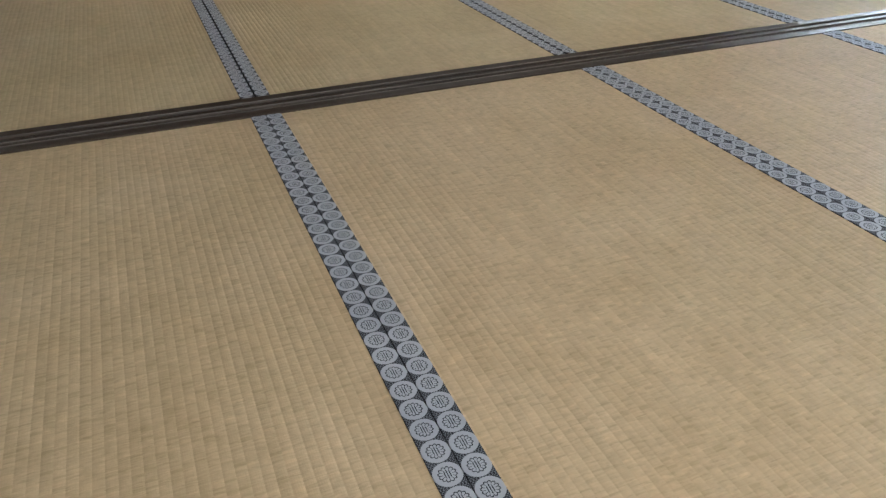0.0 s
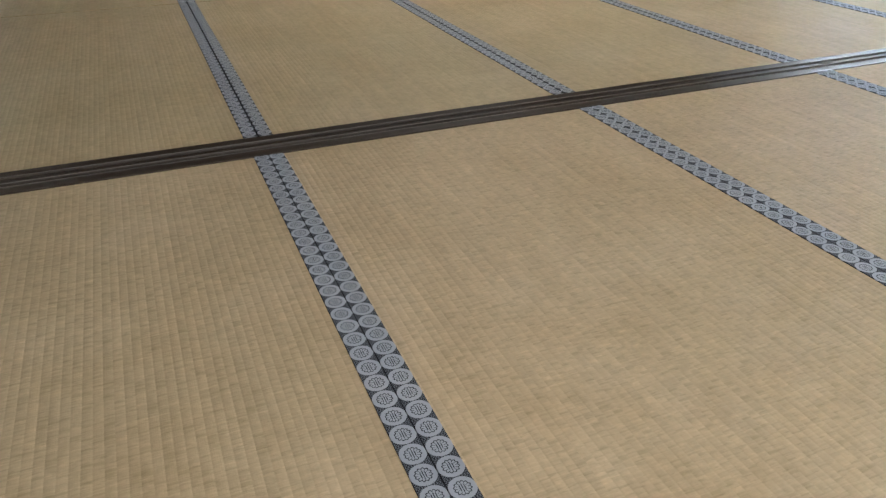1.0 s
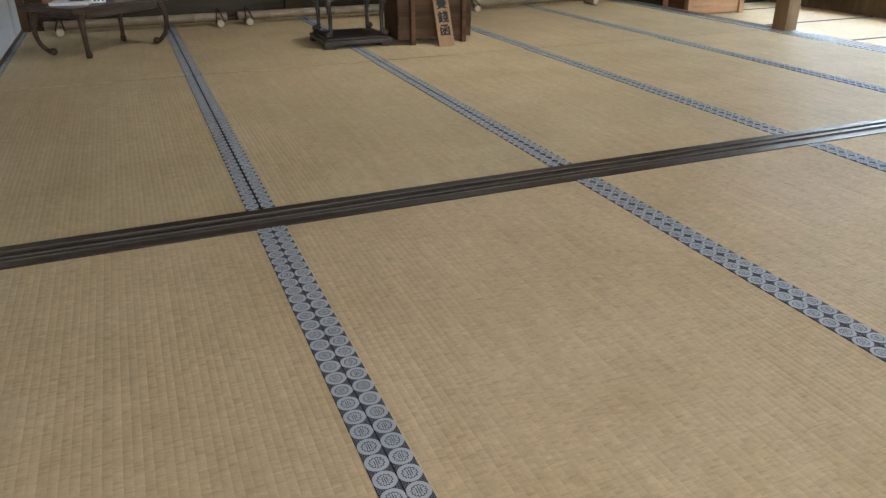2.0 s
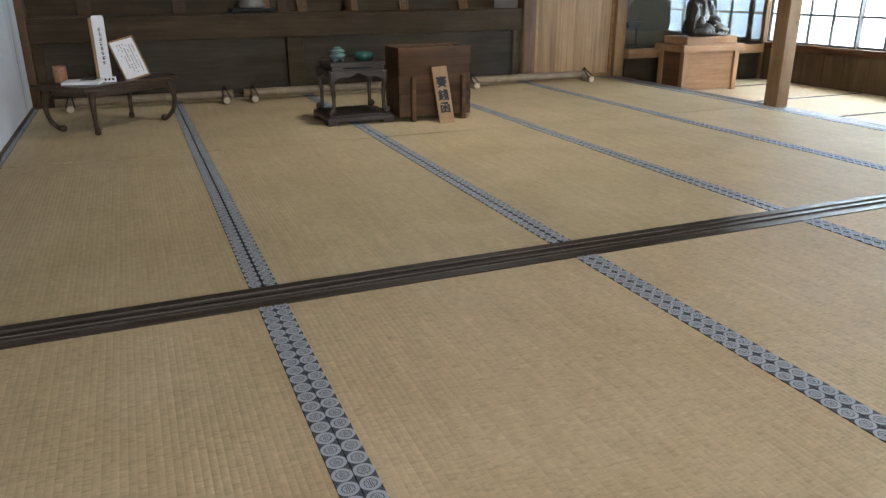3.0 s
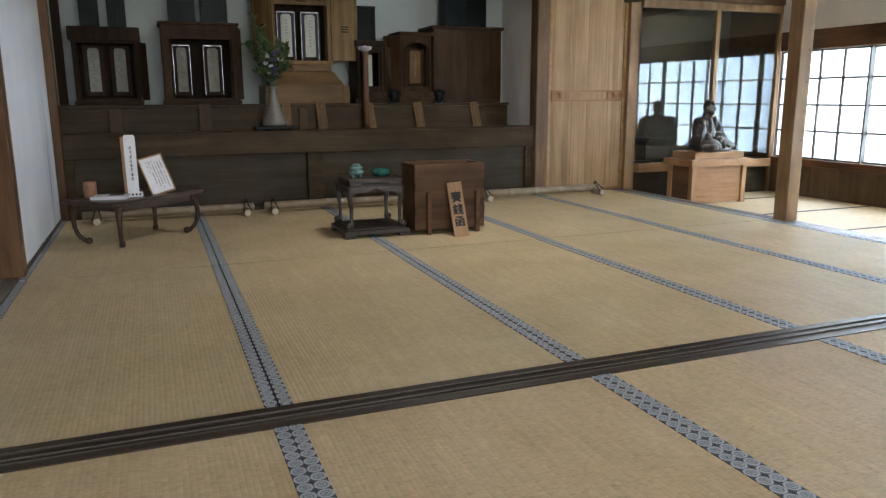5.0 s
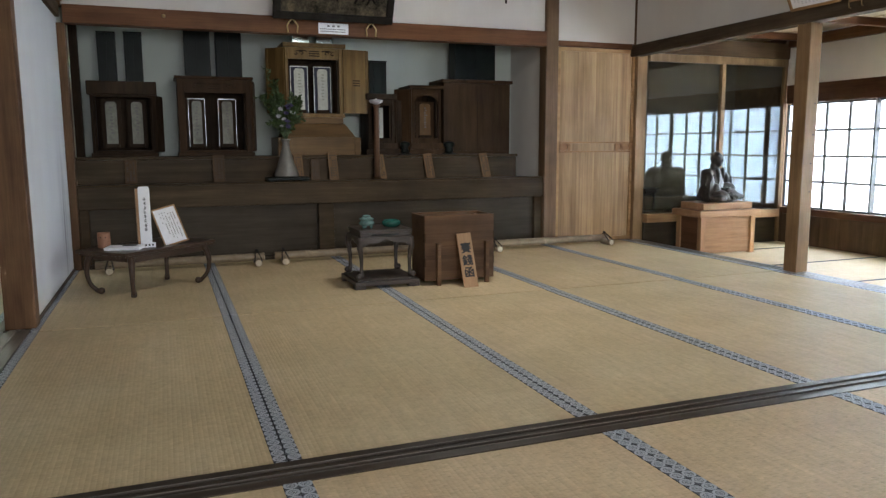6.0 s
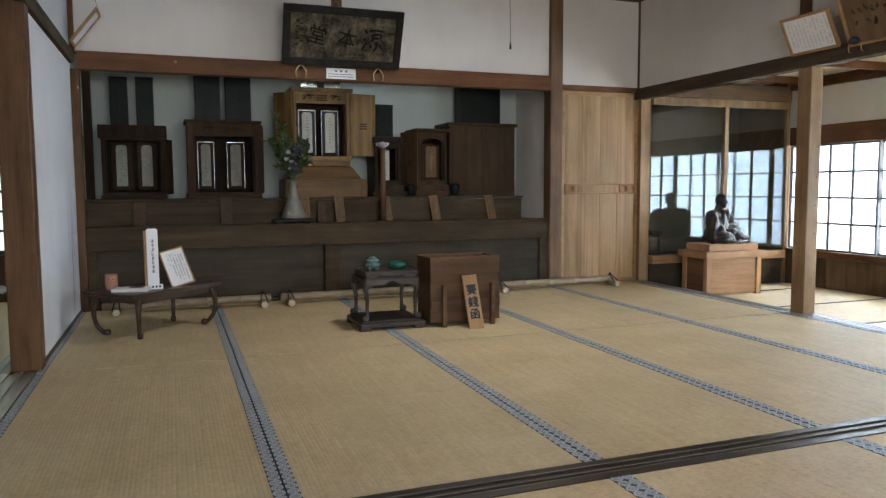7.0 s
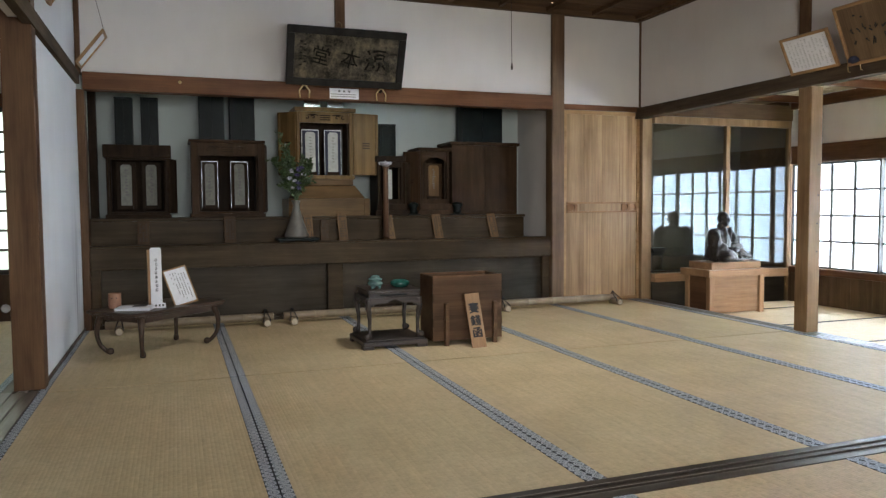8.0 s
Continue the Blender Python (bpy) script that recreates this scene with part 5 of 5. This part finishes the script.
# ---- incense stand ----
st = thing("incense_stand", pose(0.968, 4.82, 0.0), "carved blackwood incense stand with curved legs", "stand")
part("base_board", block(-0.205, 0.215, -0.20, 0.20, 0.020, 0.048, 0.006), M_STAND, st)
part("base_moulding", block(-0.188, 0.198, -0.183, 0.183, 0.049, 0.058, 0.003), M_STAND, st)
for sx in (-1, 1):
    for sy in (-1, 1):
        part("foot_block", block(sx * 0.175 - 0.035 + 0.005, sx * 0.175 + 0.035 + 0.005, sy * 0.165 - 0.03, sy * 0.165 + 0.03, 0, 0.0195, 0.003), M_STAND, st)
        pts, wd = [], []
        for k in range(13):
            u = k / 12
            off = 0.022 * math.sin(u * math.pi * 1.0) * (1 if u < 0.5 else 0.6) + (0.012 * (u > 0.85) * (u - 0.85) / 0.15) - 0.018 * u * (1 - u) * 4 * (u > 0.3)
            pts.append((sx * (0.160 + off * 0.55) + 0.005, sy * (0.150 + off * 0.45), 0.312 - 0.249 * u))
            wd.append(0.024 - 0.013 * math.sin(min(1, u * 1.25) * math.pi / 2) + 0.006 * (u > 0.9))
        part("leg", sweep(pts, wd, None, 10), M_STAND, st, "", None, True)
        part("scroll_foot", lathe([(0.008, -0.012), (0.018, -0.009), (0.02, 0.0), (0.018, 0.009), (0.008, 0.012)], 16), M_STAND, st, "", pose(sx * 0.176 + 0.005, sy * 0.163, 0.077, 90, 0, 0), True)


def apron(w):
    top, n = 0.0, 20
    pts = [(-w / 2, top), (-w / 2, -0.060)]
    for k in range(1, n):
        u = k / n
        pts.append((-w / 2 + w * u, -0.022 - 0.034 * abs(math.cos(u * math.pi)) ** 2.2 - 0.008 * math.cos(u * math.pi * 6)))
    return pts + [(w / 2, -0.060), (w / 2, top)]


part("apron", extrude_outline(apron(0.34), 0.016), M_STAND, st, "", pose(0.005, -0.172, 0.322))
part("apron", extrude_outline(apron(0.34), 0.016), M_STAND, st, "", pose(0.005, 0.156, 0.322))
part("apron", extrude_outline(apron(0.31), 0.016), M_STAND, st, "", pose(-0.172, 0.0, 0.322, 0, 0, -90))
part("apron", extrude_outline(apron(0.31), 0.016), M_STAND, st, "", pose(0.178, 0.0, 0.322, 0, 0, 90))
part("waist", block(-0.158, 0.168, -0.160, 0.138, 0.3222, 0.349, 0.003), M_STAND, st)
part("waist_slot", block(-0.09, 0.09, -0.1655, -0.1645, 0.331, 0.340, 0), M_BLACK, st)
part("tabletop", block(-0.166, 0.178, -0.170, 0.146, 0.3492, 0.368, 0.005), M_STAND, st)

burner = thing("incense_burner", pose(0.880, 4.77, 0.368) @ Matrix.Diagonal((1, 1, 0.86, 1)), "pale celadon lidded incense burner on three feet", "incense burner")
part("body", lathe([(0.018, 0.018), (0.040, 0.022), (0.050, 0.036), (0.049, 0.048), (0.038, 0.058), (0.036, 0.062), (0.046, 0.066), (0.046, 0.070)], 30), M_CELADON, burner, "", None, True)
lid = part("lid", lathe([(0.047, 0.0705), (0.046, 0.074), (0.030, 0.083), (0.026, 0.088), (0.030, 0.091), (0.022, 0.098), (0.008, 0.101), (0.001, 0.1015)], 30), M_CELADON, burner, "", None, True)
for k in range(3):
    a = 2 * math.pi * k / 3 - 0.5
    part("foot", lathe([(0.007, 0), (0.010, 0.010), (0.012, 0.026)], 12), M_CELADON, burner, "", pose(0.028 * math.cos(a), 0.028 * math.sin(a), 0), True)
bowl = thing("green_bowl", pose(1.052, 4.80, 0.368), "squat round green glazed bowl on the stand", "bowl")
part("body", lathe([(0.035, 0), (0.050, 0.004), (0.062, 0.018), (0.064, 0.028), (0.058, 0.042), (0.052, 0.046), (0.048, 0.043), (0.050, 0.03), (0.03, 0.012), (0.001, 0.010)], 36), M_GREEN_GLAZE, bowl, "", None, True)

# ---- offertory box ----
bx = thing("offertory_box", pose(1.45, 4.60, 0.0), "brown wooden open-topped offertory box held by two stakes", "offertory box")
part("front_board", block(-0.24, 0.24, 0, 0.02, 0.03, 0.448, 0.003), M_BOX, bx)
part("back_board", block(-0.24, 0.24, 0.24, 0.26, 0.03, 0.448, 0.003), M_BOX, bx)
for s in (-1, 1):
    part("side_board", block(min(s * 0.22, s * 0.239), max(s * 0.22, s * 0.239), 0.0205, 0.2395, 0.03, 0.446, 0.002), M_BOX, bx)
    for z in (0.12, 0.28):
        part("finger_joint", block(min(s * 0.232, s * 0.2415), max(s * 0.232, s * 0.2415), -0.0012, 0.022, z, z + 0.055, 0.001), M_CAB, bx)
part("bottom_board", block(-0.22, 0.22, 0.02, 0.24, 0.031, 0.045, 0.002), M_BOX, bx)
part("sloping_board", block(-0.219, 0.135, 0.022, 0.238, 0.428, 0.440, 0.002), M_BOX, bx)
part("inner_rail", block(0.135, 0.150, 0.022, 0.238, 0.40, 0.444, 0.002), M_BOX, bx)
for x in (-0.152, 0.182):
    part("stake", block(x - 0.013, x + 0.013, -0.03, -0.0005, 0, 0.272, 0.003), M_BOX, bx)
    part("stake", block(x - 0.013, x + 0.013, 0.2605, 0.29, 0, 0.272, 0.003), M_BOX, bx)
sg = thing("sign_board", pose(1.472, 4.455, 0.0, -15.5, -3.2, 0), "pale wooden board with three brushed black characters leaning on the box", "sign board")
part("board", block(-0.049, 0.049, 0, 0.012, 0, 0.348, 0.0025), M_SIGN, sg)
for ch, z in (("賽", 0.248), ("錢", 0.168), ("函", 0.092)):
    for dx, dz in ((0, 0), (-0.0020, 0.0008), (0.0020, -0.0008), (0.0006, 0.0020), (-0.0006, -0.0018)):
        letters(ch, 0.070, M_INK, sg, pose(dx, -0.001 - 0.05 * dx, z + dz, 90, 0, 0))

# ---- low table with papers ----
tb = thing("low_table", pose(-0.419, 5.177, 0.0, 0, 0, 44), "dark polished low table with scrolled curved legs", "low table")
part("tabletop", block(-0.372, 0.366, -0.205, 0.205, 0.262, 0.282, 0.006), M_TABLE, tb)
part("top_edge", block(-0.36, 0.355, -0.195, 0.195, 0.250, 0.2618, 0.003), M_TABLE, tb)
for s in (-1, 1):
    part("apron", block(-0.27, 0.27, s * 0.17 - 0.008, s * 0.17 + 0.008, 0.215, 0.2498, 0.004), M_TABLE, tb)
    part("apron", block(s * 0.28 - 0.008, s * 0.28 + 0.008, -0.16, 0.16, 0.215, 0.2498, 0.004), M_TABLE, tb)
for sx in (-1, 1):
    for sy in (-1, 1):
        pts = []
        for k in range(13):
            u = k / 12
            o = 0.036 * math.sin(u * math.pi) ** 0.8 + 0.012 * (1 - u) - 0.016 * max(0, (u - 0.8) / 0.2)
            pts.append((sx * (0.282 + o * 0.75), sy * (0.157 + o * 0.75), 0.248 - 0.232 * u))
        part("leg", sweep(pts, [0.023 - 0.010 * math.sin(min(1, k / 9) * math.pi / 2) for k in range(13)], None, 10), M_TABLE, tb, "", None, True)
        part("scroll_foot", lathe([(0.007, -0.017), (0.018, -0.014), (0.021, 0), (0.018, 0.014), (0.007, 0.017)], 16), M_TABLE, tb, "", pose(sx * 0.262, sy * 0.137, 0.0212, 90, 0, sx * sy * 45), True)

TT = 0.2825
pl = thing("tablet_sign", pose(-0.428, 5.113, TT, -3, 0, 6), "tall white memorial tablet with black writing on the table", "tablet")
part("board", extrude_outline([(-0.036, 0), (0.030, 0), (0.030, 0.352), (0.022, 0.364), (-0.028, 0.364), (-0.036, 0.352)], 0.028, 0.002), M_PAGE, pl)
part("back_board", block(-0.052, -0.0365, 0.004, 0.034, 0.0, 0.352, 0.002), M_SIGN, pl, "bare wooden edge")
strokes(pl, "writing", [(-0.002 + random.uniform(-0.003, 0.003), 0.285 - 0.0265 * k + dz, w * random.uniform(0.6, 1.1), random.uniform(0.002, 0.0045)) for k in range(8) for dz, w in ((0.0085, 0.016), (0.003, 0.011), (-0.002, 0.018), (-0.007, 0.013))], M_INK)
bd = thing("notice_board", pose(-0.254, 5.122, TT, -22, -14, 13), "framed white notice with fine writing on a small easel", "notice")
part("sheet", block(-0.066, 0.066, 0, 0.006, 0.012, 0.243, 0), M_PAGE, bd)
for x0, x1, z0, z1 in ((-0.074, 0.074, 0.002, 0.012), (-0.074, 0.074, 0.243, 0.252)):
    part("frame_rail", block(x0, x1, -0.005, 0.009, z0, z1, 0.002), M_FRAME, bd)
for x0, x1 in ((-0.074, -0.0662), (0.0662, 0.074)):
    part("frame_stile", block(x0, x1, -0.005, 0.009, 0.0122, 0.2428, 0.002), M_FRAME, bd)
strokes(bd, "writing", [(0.048 - 0.0165 * c, 0.215 - 0.0125 * r, 0.006, 0.007) for c in range(6) for r in range((15, 13, 15, 14, 12, 6)[c]) if random.random() < 0.85], M_FADED_INK)
part("easel_leg", block(-0.015, 0.015, 0.055, 0.065, 0.045, 0.19, 0.002), M_SIGN, bd)
cup = thing("clay_cup", pose(-0.67, 5.094, TT), "small terracotta cup on the table", "cup")
part("body", lathe([(0.033, 0), (0.036, 0.006), (0.037, 0.06), (0.036, 0.085), (0.037, 0.093), (0.033, 0.093), (0.031, 0.05), (0.002, 0.012)], 28), M_TERRA, cup, "", None, True)
strokes(cup, "dots", [(-0.014, 0.066, 0.006, 0.006), (0.012, 0.066, 0.006, 0.006)], M_INK, -0.0372)
bk = thing("booklet", pose(-0.551, 4.997, TT, 0, 0, -12), "thin stack of white printed booklets", "booklet")
part("pages", block(-0.100, 0.100, -0.070, 0.070, 0, 0.014, 0.002), M_PAGE, bk)
part("cover", block(-0.102, 0.102, -0.072, 0.072, 0.0143, 0.0165, 0.001), M_PAGE, bk)
part("cover_picture", block(-0.02, 0.06, 0.0, 0.06, 0.0167, 0.0172, 0), M_INK, bk, "dark cover print")
nc = thing("name_card", pose(-0.414, 5.012, TT, -8, 0, 4), "little white folded card with dark marks", "card")
part("card", block(-0.037, 0.037, 0, 0.006, 0, 0.030, 0.001), M_PAGE, nc)
strokes(nc, "writing", [(-0.020 + 0.02 * k, 0.015, 0.011, 0.012) for k in range(3)], M_INK)

# ---- statue on its pedestal ----
pd = thing("pedestal", pose(4.43, 5.50, CORRIDOR), "new pale wooden box pedestal with corner posts", "pedestal")
PW, PD, PH = 0.305, 0.34, 0.340
part("front_panel", block(-PW + 0.05, PW - 0.05, 0.018, 0.032, 0.012, PH, 0.002), M_NEW, pd)
part("back_panel", block(-PW + 0.05, PW - 0.05, PD - 0.032, PD - 0.018, 0.012, PH, 0.002), M_NEW, pd)
for s in (-1, 1):
    part("side_panel", block(min(s * (PW - 0.03), s * (PW - 0.016)), max(s * (PW - 0.03), s * (PW - 0.016)), 0.05, PD - 0.05, 0.012, PH, 0.002), M_NEW_RED_SHADED, pd, "redder side board, darkened further for its shade")
    for y0 in (0.0, PD - 0.05):
        part("corner_post", block(min(s * (PW - 0.05), s * PW), max(s * (PW - 0.05), s * PW), y0, y0 + 0.05, 0, PH, 0.004), M_NEW_Z, pd)
part("top_board", block(-PW - 0.035, PW + 0.03, -0.03, PD + 0.025, PH + 0.001, PH + 0.062, 0.005), M_NEW, pd)
part("upper_board", block(-PW + 0.03, PW - 0.03, 0.015, PD - 0.015, PH + 0.063, PH + 0.125, 0.005), M_NEW, pd)


def statue_mesh():
    """A seated robed figure as one plain shape, from soft overlapping masses."""
    bm = bmesh.new()

    def mass(cx, cy, cz, rx, ry, rz, turn=0.0, lean=0.0):
        m = Matrix.Translation((cx, cy, cz)) @ Euler((lean, 0, turn)).to_matrix().to_4x4() @ Matrix.Diagonal((rx, ry, rz, 1))
        bmesh.ops.create_icosphere(bm, subdivisions=3, radius=1.0, matrix=m)

    # folded legs and the hem that spreads over them
    mass(0.0, 0.03, 0.045, 0.180, 0.135, 0.052)
    mass(0.120, -0.080, 0.038, 0.125, 0.080, 0.038, -0.50)
    mass(-0.120, -0.080, 0.038, 0.125, 0.080, 0.038, 0.50)
    mass(0.0, -0.125, 0.022, 0.150, 0.055, 0.022)
    # trunk, shoulders, hanging sleeves
    mass(0.0, 0.045, 0.150, 0.120, 0.090, 0.135)
    mass(0.0, 0.045, 0.232, 0.128, 0.072, 0.052)
    for s in (-1, 1):
        mass(s * 0.112, 0.040, 0.236, 0.046, 0.055, 0.044)
        mass(s * 0.138, 0.020, 0.165, 0.046, 0.068, 0.105, s * 0.1, -0.20)
        mass(s * 0.148, 0.012, 0.080, 0.050, 0.088, 0.085, s * 0.2)
        mass(s * 0.105, -0.040, 0.108, 0.082, 0.044, 0.050, -s * 0.60)
        # cloth that falls from the lap over the knee
        mass(s * 0.085, -0.060, 0.062, 0.110, 0.105, 0.050, -s * 0.4, 0.30)
        for k in range(5):
            mass(s * (0.02 + 0.036 * k), -0.085 + 0.012 * k, 0.082 - 0.006 * k, 0.007, 0.070, 0.026, s * (0.2 + 0.12 * k), 0.42)
        for k in range(3):
            mass(s * (0.150 + 0.014 * k), 0.050 - 0.045 * k, 0.105, 0.030, 0.007, 0.105, s * 0.2, 0.08)
        # collar edges that cross on the chest
        mass(s * 0.040, -0.026, 0.215, 0.014, 0.022, 0.075, 0, 0.10 * s)
        # hem folds
        for k in range(4):
            mass(s * (0.03 + 0.05 * k), -0.150 + 0.022 * k, 0.040, 0.010, 0.045, 0.022, s * 0.5)
    mass(0.0, -0.112, 0.102, 0.042, 0.028, 0.024)
    # neck and bare head
    mass(0.0, 0.030, 0.290, 0.040, 0.042, 0.050)
    mass(0.0, 0.016, 0.364, 0.046, 0.055, 0.055)
    mass(0.0, 0.002, 0.338, 0.037, 0.044, 0.046)
    mass(0.0, -0.042, 0.346, 0.009, 0.014, 0.018)
    mass(0.0, -0.016, 0.312, 0.024, 0.024, 0.020)
    for s in (-1, 1):
        mass(s * 0.048, 0.018, 0.345, 0.008, 0.015, 0.026)
    return bm


sb = statue_mesh()
sm = mesh_of("statue", sb, M_BRONZE, True)
stt = new("statue", sm)
stt.matrix_world = pose(4.43, 5.675, CORRIDOR + 0.466, 0, 0, 23) @ Matrix.Diagonal((1.07, 1.0, 1.08, 1))
rm = stt.modifiers.new("skin", "REMESH")
rm.mode, rm.voxel_size, rm.use_smooth_shade = "VOXEL", 0.0045, True
sm2 = stt.modifiers.new("soft", "SMOOTH")
sm2.factor, sm2.iterations = 0.5, 3
tx = bpy.data.textures.new("robe_folds", "CLOUDS")
tx.noise_scale = 0.045
dm = stt.modifiers.new("folds", "DISPLACE")
dm.texture, dm.strength, dm.mid_level = tx, 0.005, 0.5
tagged(stt, "dark bronze seated robed statue on a wooden pedestal", "statue")
